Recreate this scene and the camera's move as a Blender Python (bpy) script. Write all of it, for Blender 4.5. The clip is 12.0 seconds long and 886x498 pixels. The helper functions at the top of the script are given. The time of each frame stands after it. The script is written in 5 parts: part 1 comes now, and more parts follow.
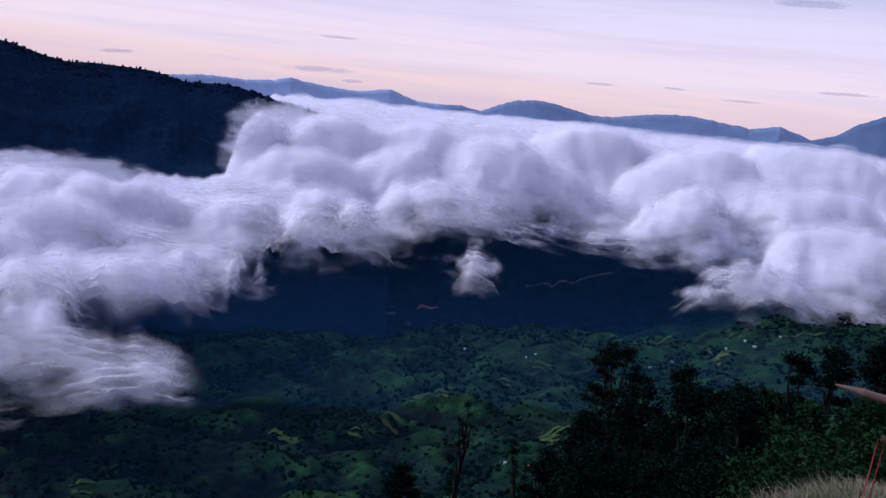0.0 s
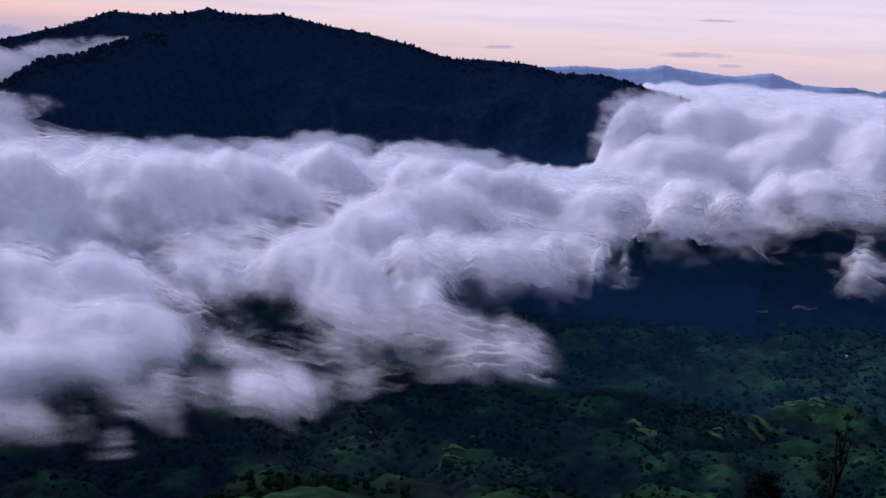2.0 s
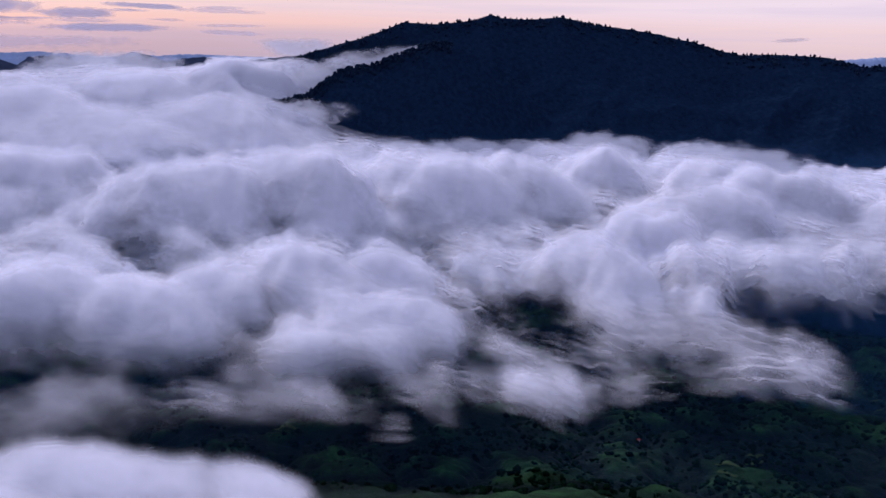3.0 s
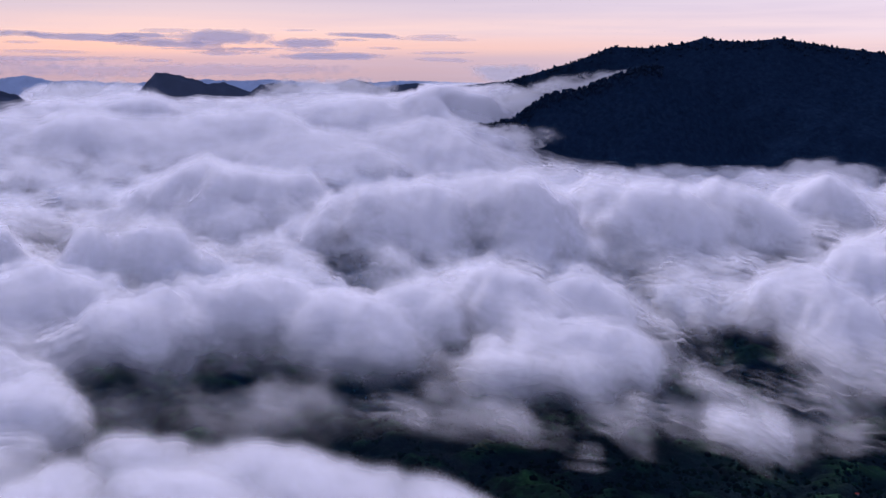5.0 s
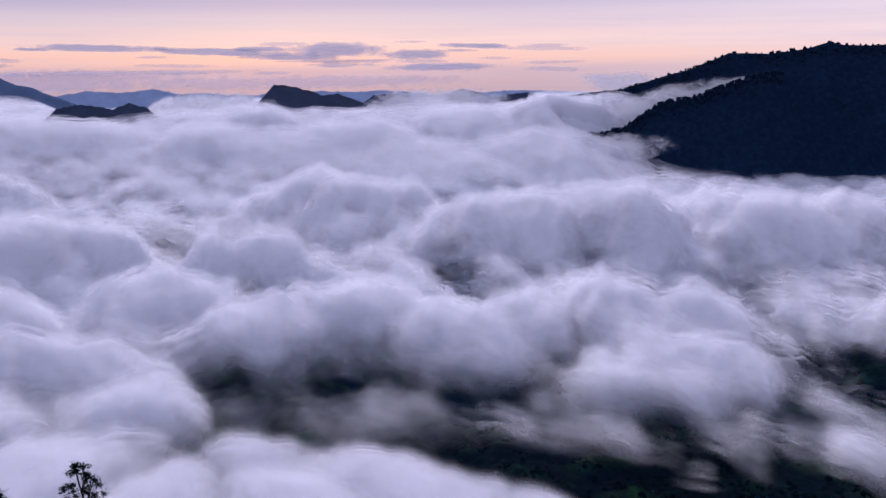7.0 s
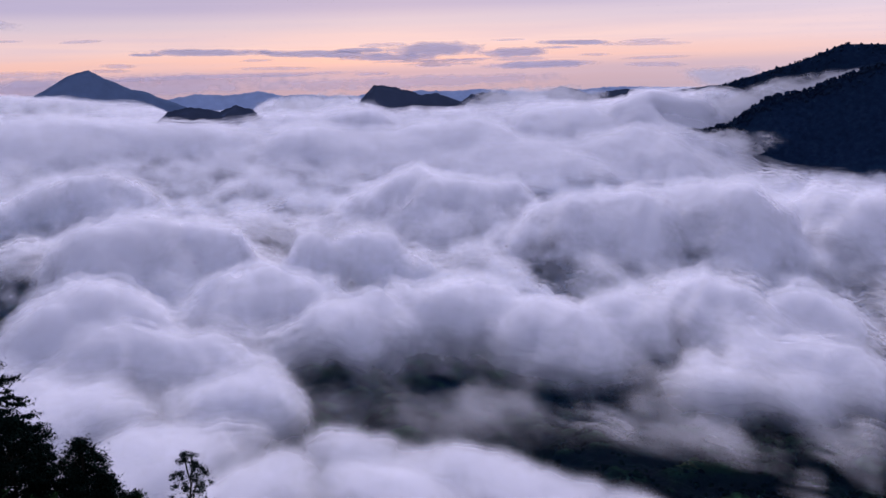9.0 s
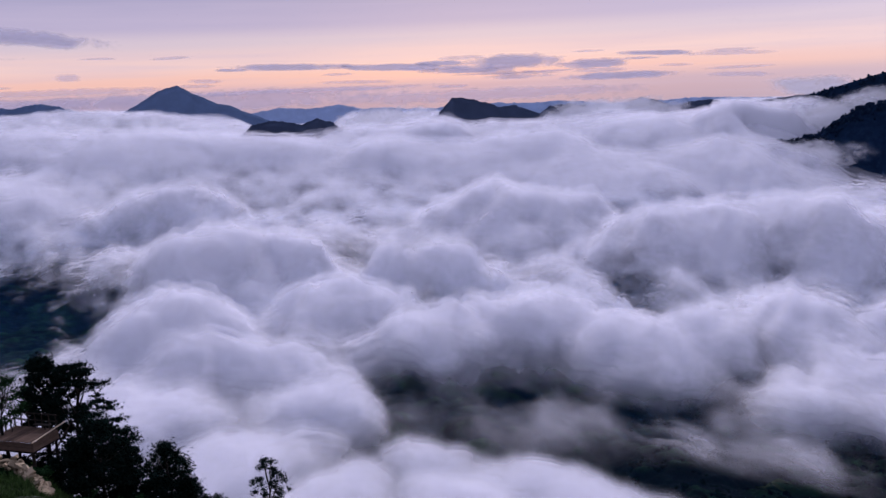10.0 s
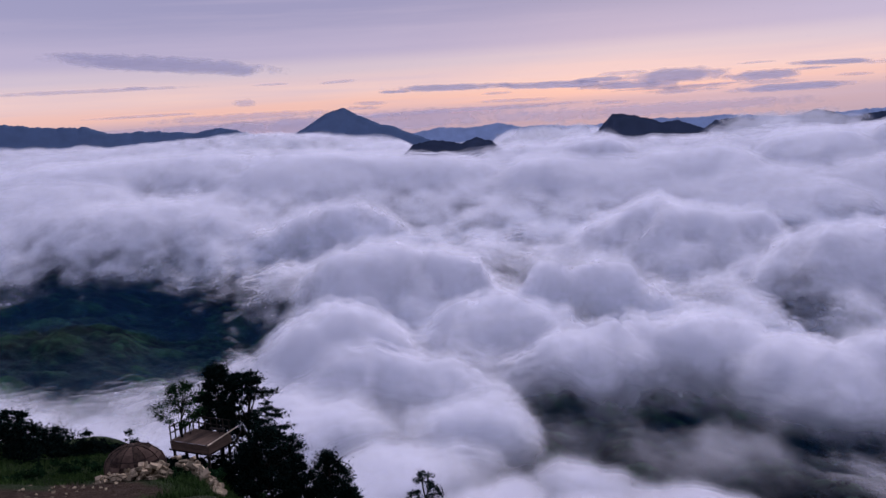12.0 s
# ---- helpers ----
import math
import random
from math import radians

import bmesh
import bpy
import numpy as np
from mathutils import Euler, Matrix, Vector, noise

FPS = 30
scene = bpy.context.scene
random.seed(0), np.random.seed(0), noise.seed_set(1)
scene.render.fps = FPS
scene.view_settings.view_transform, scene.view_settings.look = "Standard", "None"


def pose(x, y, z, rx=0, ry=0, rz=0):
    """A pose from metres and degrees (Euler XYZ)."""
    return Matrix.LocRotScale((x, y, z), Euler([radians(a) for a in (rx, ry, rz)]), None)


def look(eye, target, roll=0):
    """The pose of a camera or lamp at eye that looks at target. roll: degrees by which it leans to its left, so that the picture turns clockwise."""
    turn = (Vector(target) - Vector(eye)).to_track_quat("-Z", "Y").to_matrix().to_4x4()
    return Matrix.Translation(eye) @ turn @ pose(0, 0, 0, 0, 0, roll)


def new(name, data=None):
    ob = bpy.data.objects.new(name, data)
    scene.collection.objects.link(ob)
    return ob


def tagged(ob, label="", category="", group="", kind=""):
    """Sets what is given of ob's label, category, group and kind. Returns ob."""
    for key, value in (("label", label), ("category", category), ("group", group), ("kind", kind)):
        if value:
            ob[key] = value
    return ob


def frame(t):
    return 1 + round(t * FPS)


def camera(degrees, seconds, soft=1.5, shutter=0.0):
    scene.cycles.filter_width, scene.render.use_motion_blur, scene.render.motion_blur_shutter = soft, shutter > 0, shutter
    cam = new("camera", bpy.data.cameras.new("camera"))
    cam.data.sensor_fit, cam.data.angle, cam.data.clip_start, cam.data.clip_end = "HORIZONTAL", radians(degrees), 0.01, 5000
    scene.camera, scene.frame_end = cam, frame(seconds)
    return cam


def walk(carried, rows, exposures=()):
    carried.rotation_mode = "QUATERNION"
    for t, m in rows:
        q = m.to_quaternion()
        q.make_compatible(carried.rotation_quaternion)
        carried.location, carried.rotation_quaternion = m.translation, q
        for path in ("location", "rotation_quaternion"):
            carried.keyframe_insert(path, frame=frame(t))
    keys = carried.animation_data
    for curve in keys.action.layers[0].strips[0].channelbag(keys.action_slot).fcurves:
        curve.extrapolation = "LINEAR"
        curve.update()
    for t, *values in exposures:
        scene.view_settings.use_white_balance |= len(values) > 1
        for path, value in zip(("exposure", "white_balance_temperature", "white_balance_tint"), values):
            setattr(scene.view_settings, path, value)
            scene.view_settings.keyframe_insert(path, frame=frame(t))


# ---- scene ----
cam = camera(53.8, 12.0)
PATH = [
    (0.0, pose(0, 0, 0, 79.46, -5.92, 0.78)),
    (0.5, pose(0, 0, 0, 78.43, -5.10, 5.38)),
    (1.0, pose(0, 0, 0, 77.91, -4.45, 10.35)),
    (1.5, pose(0, 0, 0, 77.47, -3.81, 16.60)),
    (2.0, pose(0, 0, 0, 76.86, -3.22, 24.46)),
    (2.5, pose(0, 0, 0, 76.28, -2.22, 33.43)),
    (3.0, pose(0, 0, 0, 76.36, -0.76, 42.13)),
    (3.5, pose(0, 0, 0, 76.78, -0.29, 48.36)),
    (3.7, pose(0, 0, 0, 76.92, -0.24, 49.81)),
    (5.3, pose(0, 0, 0, 78.08, 0.08, 56.73)),
    (5.5, pose(0, 0, 0, 78.21, 0.10, 57.76)),
    (6.0, pose(0, 0, 0, 78.23, 0.28, 59.77)),
    (6.5, pose(0, 0, 0, 78.34, 0.46, 61.17)),
    (7.0, pose(0, 0, 0, 78.52, 0.79, 62.47)),
    (9.0, pose(0, 0, 0, 78.56, 1.81, 68.77)),
    (9.5, pose(0, 0, 0, 78.97, 2.06, 70.92)),
    (10.0, pose(0, 0, 0, 79.52, 2.34, 73.82)),
    (10.5, pose(0, 0, 0, 80.02, 2.83, 76.94)),
    (11.0, pose(0, 0, 0, 80.48, 3.05, 79.47)),
    (11.5, pose(0, 0, 0, 80.77, 3.28, 81.69)),
    (12.0, pose(0, 0, 0, 81.20, 3.58, 84.08)),
]
walk(cam, PATH, [(0.0, -0.02, 6000, 9), (2.0, -0.08, 6150, 9), (3.0, -0.06, 6220, 10), (6.0, -0.02, 6450, 10), (9.0, -0.05, 6500, 10), (9.5, -0.14, 6500, 10), (10.2, -0.06, 6500, 10), (12.0, -0.13, 6520, 10)])

# many thin layers of mist lie behind one another
scene.cycles.transparent_max_bounces = 64

# ---------------------------------------------------------------- world and light
world = bpy.data.worlds.new("dusk_sky")
scene.world = world
world.use_nodes = True


def sky_nodes():
    nt = world.node_tree
    nt.nodes.clear()
    N, L = nt.nodes.new, nt.links.new
    out = N("ShaderNodeOutputWorld")
    bg = N("ShaderNodeBackground")
    co = N("ShaderNodeTexCoord")
    sep = N("ShaderNodeSeparateXYZ")
    L(co.outputs["Generated"], sep.inputs[0])

    def ramp(stops, lo, hi):
        m = N("ShaderNodeMapRange")
        m.inputs["From Min"].default_value, m.inputs["From Max"].default_value = lo, hi
        L(sep.outputs["Z"], m.inputs["Value"])
        r = N("ShaderNodeValToRGB")
        r.color_ramp.interpolation = "EASE"
        e = r.color_ramp.elements
        e[0].position, e[0].color = stops[0][0], (*stops[0][1], 1)
        e[1].position, e[1].color = stops[-1][0], (*stops[-1][1], 1)
        for p, c in stops[1:-1]:
            k = e.new(p)
            k.color = (*c, 1)
        L(m.outputs[0], r.inputs["Fac"])
        return r

    # sine of the elevation from -0.04 to 0.36, towards the sunken sun and away from it
    west = ramp([(0.0, (0.36, 0.29, 0.42)), (0.10, (0.50, 0.37, 0.50)), (0.139, (0.94, 0.56, 0.50)), (0.19, (0.93, 0.65, 0.635)),
                 (0.245, (0.68, 0.57, 0.69)), (0.29, (0.48, 0.43, 0.65)), (0.40, (0.345, 0.335, 0.565)), (0.6, (0.34, 0.34, 0.57)), (1.0, (0.58, 0.60, 0.94))], -0.04, 0.36)
    north = ramp([(0.0, (0.60, 0.50, 0.65)), (0.06, (0.85, 0.62, 0.66)), (0.12, (0.95, 0.70, 0.72)), (0.18, (0.955, 0.775, 0.87)),
                  (0.335, (0.85, 0.75, 0.95)), (0.45, (0.60, 0.57, 0.80)), (1.0, (0.58, 0.60, 0.94))], -0.04, 0.36)
    side = N("ShaderNodeVectorMath")
    side.operation = "DOT_PRODUCT"
    L(co.outputs["Generated"], side.inputs[0])
    side.inputs[1].default_value = (-1.0, 0.0, 0.0)
    fac = N("ShaderNodeMapRange")
    fac.interpolation_type = "SMOOTHSTEP"
    fac.inputs["From Min"].default_value, fac.inputs["From Max"].default_value = 0.30, 1.15
    L(side.outputs["Value"], fac.inputs["Value"])
    mix = N("ShaderNodeMix")
    mix.data_type = "RGBA"
    L(fac.outputs[0], mix.inputs["Factor"])
    L(north.outputs[0], mix.inputs["A"])
    L(west.outputs[0], mix.inputs["B"])
    # thin veils of high cloud, drawn out along the horizon
    mp = N("ShaderNodeMapping")
    mp.inputs["Scale"].default_value = (2.2, 2.2, 46.0)
    L(co.outputs["Generated"], mp.inputs["Vector"])
    nz = N("ShaderNodeTexNoise")
    nz.inputs["Scale"].default_value, nz.inputs["Detail"].default_value, nz.inputs["Roughness"].default_value = 1.6, 5.0, 0.55
    L(mp.outputs[0], nz.inputs["Vector"])
    veil = N("ShaderNodeMapRange")
    veil.inputs["From Min"].default_value, veil.inputs["From Max"].default_value = 0.45, 0.75
    veil.inputs["To Max"].default_value = 0.40
    L(nz.outputs["Fac"], veil.inputs["Value"])
    over = N("ShaderNodeMix")
    over.data_type = "RGBA"
    L(veil.outputs[0], over.inputs["Factor"])
    L(mix.outputs["Result"], over.inputs["A"])
    over.inputs["B"].default_value = (0.60, 0.52, 0.72, 1)
    # clear sky above the veils
    sky = N("ShaderNodeTexSky")
    sky.sky_type, sky.sun_disc = "NISHITA", False
    sky.sun_elevation, sky.sun_rotation = radians(SUN_EL), radians(-SUN_AZ)
    gain = N("ShaderNodeMix")
    gain.data_type, gain.blend_type = "RGBA", "ADD"
    gain.inputs["Factor"].default_value = 0.003
    L(over.outputs["Result"], gain.inputs["A"])
    L(sky.outputs[0], gain.inputs["B"])
    L(gain.outputs["Result"], bg.inputs["Color"])
    bg.inputs["Strength"].default_value = SKY_STRENGTH
    L(bg.outputs[0], out.inputs["Surface"])


SUN_AZ, SUN_EL, SKY_STRENGTH = 72.0, 4.0, 0.97
sky_nodes()
sun = new("sun", bpy.data.lights.new("sun", "SUN"))
sun.data.energy, sun.data.angle, sun.data.color = 4.0, radians(30), (0.95, 0.85, 0.98)
sun.matrix_world = look((-math.sin(radians(SUN_AZ)) * 100, math.cos(radians(SUN_AZ)) * 100, 62), (0, 0, 0))

# ---------------------------------------------------------------- helpers
_perm = np.random.RandomState(7).permutation(512)
_perm = np.concatenate([_perm, _perm, _perm])
_grad = np.random.RandomState(8).normal(size=(512, 3))
_grad /= np.linalg.norm(_grad, axis=1)[:, None]


def perlin(x, y, z=0.0):
    """Gradient noise on arrays, about -1 to 1."""
    x, y, z = np.broadcast_arrays(np.asarray(x, float), np.asarray(y, float), np.asarray(z, float))
    xi, yi, zi = (np.floor(v).astype(int) for v in (x, y, z))
    xf, yf, zf = x - xi, y - yi, z - zi
    u, v, w = (t * t * t * (t * (t * 6 - 15) + 10) for t in (xf, yf, zf))

    def corner(a, b, c):
        g = _grad[_perm[_perm[_perm[(xi + a) % 512] + (yi + b) % 512] + (zi + c) % 512] % 512]
        return g[..., 0] * (xf - a) + g[..., 1] * (yf - b) + g[..., 2] * (zf - c)

    def mixed(c):
        lo = corner(0, 0, c) * (1 - u) + corner(1, 0, c) * u
        hi = corner(0, 1, c) * (1 - u) + corner(1, 1, c) * u
        return lo * (1 - v) + hi * v

    if not np.any(z):
        return mixed(0) * 1.5
    return (mixed(0) * (1 - w) + mixed(1) * w) * 1.5


def fbm(x, y, octaves=5, rough=0.5, z=0.0, billow=False):
    total, amp, size = 0.0, 1.0, 0.0
    for k in range(octaves):
        n = perlin(x * 2**k + 17.3 * k, y * 2**k - 9.1 * k, z * 2**k if np.any(z) else 0.0)
        total, size = total + amp * (np.abs(n) * 2 - 0.6 if billow else n), size + amp
        amp *= rough
    return total / size


def smooth(lo, hi, v):
    t = np.clip((v - lo) / (hi - lo), 0, 1)
    return t * t * (3 - 2 * t)


def at(az, r):
    """Plan place from the bearing (degrees to the left of +y) and the distance."""
    a = np.radians(az)
    return -np.sin(a) * r, np.cos(a) * r


def grid_mesh(name, x, y, z, material, closed=False, keep=None, **attributes):
    """A sheet from three arrays of rows and columns, with float attributes. keep: where it has faces."""
    rows, cols = z.shape
    me = bpy.data.meshes.new(name)
    co = np.stack([x, y, z], -1).reshape(-1, 3).astype(np.float32)
    n = np.arange(rows * cols).reshape(rows, cols)
    if closed:
        n = np.concatenate([n, n[:, :1]], 1)
    q = np.stack([n[:-1, :-1], n[:-1, 1:], n[1:, 1:], n[1:, :-1]], -1).reshape(-1, 4)
    if keep is not None:
        q = q[keep.ravel()[q].any(1)]
    me.vertices.add(len(co))
    me.vertices.foreach_set("co", co.ravel())
    me.loops.add(q.size)
    me.loops.foreach_set("vertex_index", q.ravel().astype(np.int32))
    me.polygons.add(len(q))
    me.polygons.foreach_set("loop_start", np.arange(0, q.size, 4, dtype=np.int32))
    me.update(calc_edges=True)
    me.shade_smooth()
    for key, v in attributes.items():
        a = me.attributes.new(key, "FLOAT", "POINT")
        a.data.foreach_set("value", np.broadcast_to(v, z.shape).ravel().astype(np.float32))
    me.materials.append(material)
    return me


def material(name, colour=(0.5, 0.5, 0.5), roughness=0.8):
    m = bpy.data.materials.new(name)
    m.use_nodes = True
    b = m.node_tree.nodes["Principled BSDF"]
    b.inputs["Base Color"].default_value, b.inputs["Roughness"].default_value = (*colour, 1), roughness
    b.inputs["Specular IOR Level"].default_value = 0.12
    return m, m.node_tree, b


def noise_node(nt, scale, detail=4.0, rough=0.55, coords="Object", stretch=(1, 1, 1), turn=0.0):
    co = nt.nodes.new("ShaderNodeTexCoord")
    mp = nt.nodes.new("ShaderNodeMapping")
    mp.inputs["Scale"].default_value = stretch
    mp.inputs["Rotation"].default_value = (0, 0, radians(turn))
    n = nt.nodes.new("ShaderNodeTexNoise")
    n.inputs["Scale"].default_value, n.inputs["Detail"].default_value, n.inputs["Roughness"].default_value = scale, detail, rough
    nt.links.new(co.outputs[coords], mp.inputs["Vector"])
    nt.links.new(mp.outputs[0], n.inputs["Vector"])
    return n.outputs["Fac"]


def ramp_node(nt, value, stops):
    r = nt.nodes.new("ShaderNodeValToRGB")
    e = r.color_ramp.elements
    e[0].position, e[0].color = stops[0][0], (*stops[0][1], 1)
    e[1].position, e[1].color = stops[-1][0], (*stops[-1][1], 1)
    for p, c in stops[1:-1]:
        e.new(p).color = (*c, 1)
    nt.links.new(value, r.inputs["Fac"])
    return r.outputs["Color"]


def mix_node(nt, fac, a, b, blend="MIX"):
    m = nt.nodes.new("ShaderNodeMix")
    m.data_type, m.blend_type = "RGBA", blend
    for sock, v in ((m.inputs["Factor"], fac), (m.inputs["A"], a), (m.inputs["B"], b)):
        if isinstance(v, bpy.types.NodeSocket):
            nt.links.new(v, sock)
        elif isinstance(v, tuple):
            sock.default_value = (*v, 1)
        else:
            sock.default_value = v
    return m.outputs["Result"]


def math_node(nt, op, a, b=0.0, clamp=False):
    m = nt.nodes.new("ShaderNodeMath")
    m.operation, m.use_clamp = op, clamp
    for sock, v in zip(m.inputs, (a, b)):
        if isinstance(v, bpy.types.NodeSocket):
            nt.links.new(v, sock)
        else:
            sock.default_value = v
    return m.outputs[0]


def attribute_node(nt, name):
    a = nt.nodes.new("ShaderNodeAttribute")
    a.attribute_name = name
    return a.outputs["Fac"]


def bump_node(nt, b, value, strength, distance):
    k = nt.nodes.new("ShaderNodeBump")
    k.inputs["Strength"].default_value, k.inputs["Distance"].default_value = strength, distance
    nt.links.new(value, k.inputs["Height"])
    nt.links.new(k.outputs[0], b.inputs["Normal"])


def part(name, bm, mat, parent, label=""):
    me = bpy.data.meshes.new(name)
    bm.to_mesh(me)
    bm.free()
    me.materials.append(mat)
    ob = new(name, me)
    ob.parent = parent
    return tagged(ob, label)


def raw_mesh(name, co, faces, mat, smooth_faces=False):
    """A mesh from arrays of corners and of faces with equally many corners."""
    me = bpy.data.meshes.new(name)
    n = faces.shape[1]
    me.vertices.add(len(co))
    me.vertices.foreach_set("co", co.astype(np.float32).ravel())
    me.loops.add(faces.size)
    me.loops.foreach_set("vertex_index", faces.astype(np.int32).ravel())
    me.polygons.add(len(faces))
    me.polygons.foreach_set("loop_start", np.arange(0, faces.size, n, dtype=np.int32))
    me.update(calc_edges=True)
    if smooth_faces:
        me.shade_smooth()
    me.materials.append(mat)
    return me



# ---------------------------------------------------------------- materials of the land
def ground_material():
    m, nt, b = material("hillside_green", roughness=0.95)
    patch = noise_node(nt, 0.012, 6.0, 0.6)
    fine = noise_node(nt, 0.035, 11.0, 0.72)
    grass = ramp_node(nt, fine, [(0.38, (0.0008, 0.004, 0.003)), (0.48, (0.003, 0.014, 0.008)), (0.56, (0.009, 0.036, 0.015)), (0.66, (0.026, 0.085, 0.028))])
    field = ramp_node(nt, patch, [(0.42, (0.0, 0.0, 0.0)), (0.62, (1.0, 1.0, 1.0))])
    light = mix_node(nt, field, grass, (0.022, 0.075, 0.024))
    land = mix_node(nt, fine, grass, light)
    # woods: blue mixed into the colour stands for haze over the far slope
    wood = ramp_node(nt, fine, [(0.35, (0.0010, 0.0045, 0.009)), (0.7, (0.003, 0.011, 0.016))])
    base = mix_node(nt, attribute_node(nt, "forest"), land, wood)
    soil = ramp_node(nt, noise_node(nt, 1.7, 8.0, 0.7), [(0.3, (0.016, 0.010, 0.007)), (0.52, (0.045, 0.028, 0.019)), (0.7, (0.095, 0.062, 0.042))])
    near = ramp_node(nt, noise_node(nt, 2.6, 8.0, 0.7), [(0.3, (0.008, 0.016, 0.006)), (0.75, (0.04, 0.065, 0.022))])
    base = mix_node(nt, attribute_node(nt, "close"), base, near)
    base = mix_node(nt, attribute_node(nt, "bare"), base, soil)
    nt.links.new(base, b.inputs["Base Color"])
    b.inputs["Specular IOR Level"].default_value = 0.05
    bump_node(nt, b, fine, 1.0, 16.0)
    return m


# dark forest turned navy: the mountain's blue haze is put into the colour
def haze_forest_material():
    m, nt, b = material("mountain_forest_haze_blue", roughness=1.0)
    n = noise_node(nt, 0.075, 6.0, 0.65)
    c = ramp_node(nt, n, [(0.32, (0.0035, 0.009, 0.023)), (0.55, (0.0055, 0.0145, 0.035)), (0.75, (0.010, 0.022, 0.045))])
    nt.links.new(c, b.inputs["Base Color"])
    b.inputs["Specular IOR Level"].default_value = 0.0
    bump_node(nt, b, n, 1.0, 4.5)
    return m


# a distant slope with the haze of the air painted into its base colour
def haze_tint_material(name, colour):
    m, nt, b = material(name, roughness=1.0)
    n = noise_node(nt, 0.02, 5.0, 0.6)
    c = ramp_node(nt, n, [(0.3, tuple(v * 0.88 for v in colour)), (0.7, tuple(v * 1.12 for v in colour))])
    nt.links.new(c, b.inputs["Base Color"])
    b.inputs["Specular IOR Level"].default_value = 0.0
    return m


def cloud_material(name, opacity, soft=1.0, grain=1.1, scale=0.011, colour=(0.66, 0.675, 0.72), detail=7.0, relief=0.0, calm=False):
    """White mist whose opacity follows its density and a drawn-out cloudy grain."""
    m = bpy.data.materials.new(name)
    m.use_nodes = True
    nt = m.node_tree
    nt.nodes.clear()
    out = nt.nodes.new("ShaderNodeOutputMaterial")
    dif = nt.nodes.new("ShaderNodeBsdfDiffuse")
    dif.inputs["Color"].default_value = (*colour, 1)
    deep = nt.nodes.new("ShaderNodeBsdfTranslucent")
    deep.inputs["Color"].default_value = (*colour, 1)
    mist = nt.nodes.new("ShaderNodeMixShader")
    mist.inputs[0].default_value = 0.42 if calm else 0.14
    nt.links.new(dif.outputs[0], mist.inputs[1])
    nt.links.new(deep.outputs[0], mist.inputs[2])
    clear = nt.nodes.new("ShaderNodeBsdfTransparent")
    mix = nt.nodes.new("ShaderNodeMixShader")
    n = noise_node(nt, scale, detail, 0.56, stretch=(0.62, 1.0, 1.5), turn=21.0)
    if relief:
        puff = noise_node(nt, 0.017, 5.0, 0.55)
        bump = nt.nodes.new("ShaderNodeBump")
        bump.inputs["Strength"].default_value, bump.inputs["Distance"].default_value = 1.0, relief
        nt.links.new(puff, bump.inputs["Height"])
        nt.links.new(bump.outputs["Normal"], dif.inputs["Normal"])
    n = math_node(nt, "MULTIPLY", math_node(nt, "SUBTRACT", n, 0.5), 4.0 * grain)
    if calm:
        n = math_node(nt, "MULTIPLY", n, attribute_node(nt, "grain"))
    d = math_node(nt, "ADD", attribute_node(nt, "shut"), n)
    mr = nt.nodes.new("ShaderNodeMapRange")
    mr.interpolation_type = "SMOOTHSTEP"
    mr.inputs["From Min"].default_value, mr.inputs["From Max"].default_value = -soft, soft
    mr.inputs["To Max"].default_value = opacity
    nt.links.new(d, mr.inputs["Value"])
    nt.links.new(mr.outputs[0], mix.inputs[0])
    nt.links.new(clear.outputs[0], mix.inputs[1])
    nt.links.new(mist.outputs[0], mix.inputs[2])
    nt.links.new(mix.outputs[0], out.inputs["Surface"])
    return m


GROUND, HAZE_FOREST = ground_material(), haze_forest_material()
# blue grows paler with distance to imitate aerial haze
FAR_HAZE_BLUE = haze_tint_material("far_range_haze_blue", (0.21, 0.28, 0.42))
MID_HAZE_BLUE = haze_tint_material("middle_range_haze_blue", (0.075, 0.115, 0.195))
PALE_HAZE_BLUE = haze_tint_material("hazy_range_blue", (0.125, 0.18, 0.29))
HILL_HAZE_BLUE = haze_tint_material("near_hill_haze_blue", (0.034, 0.047, 0.080))

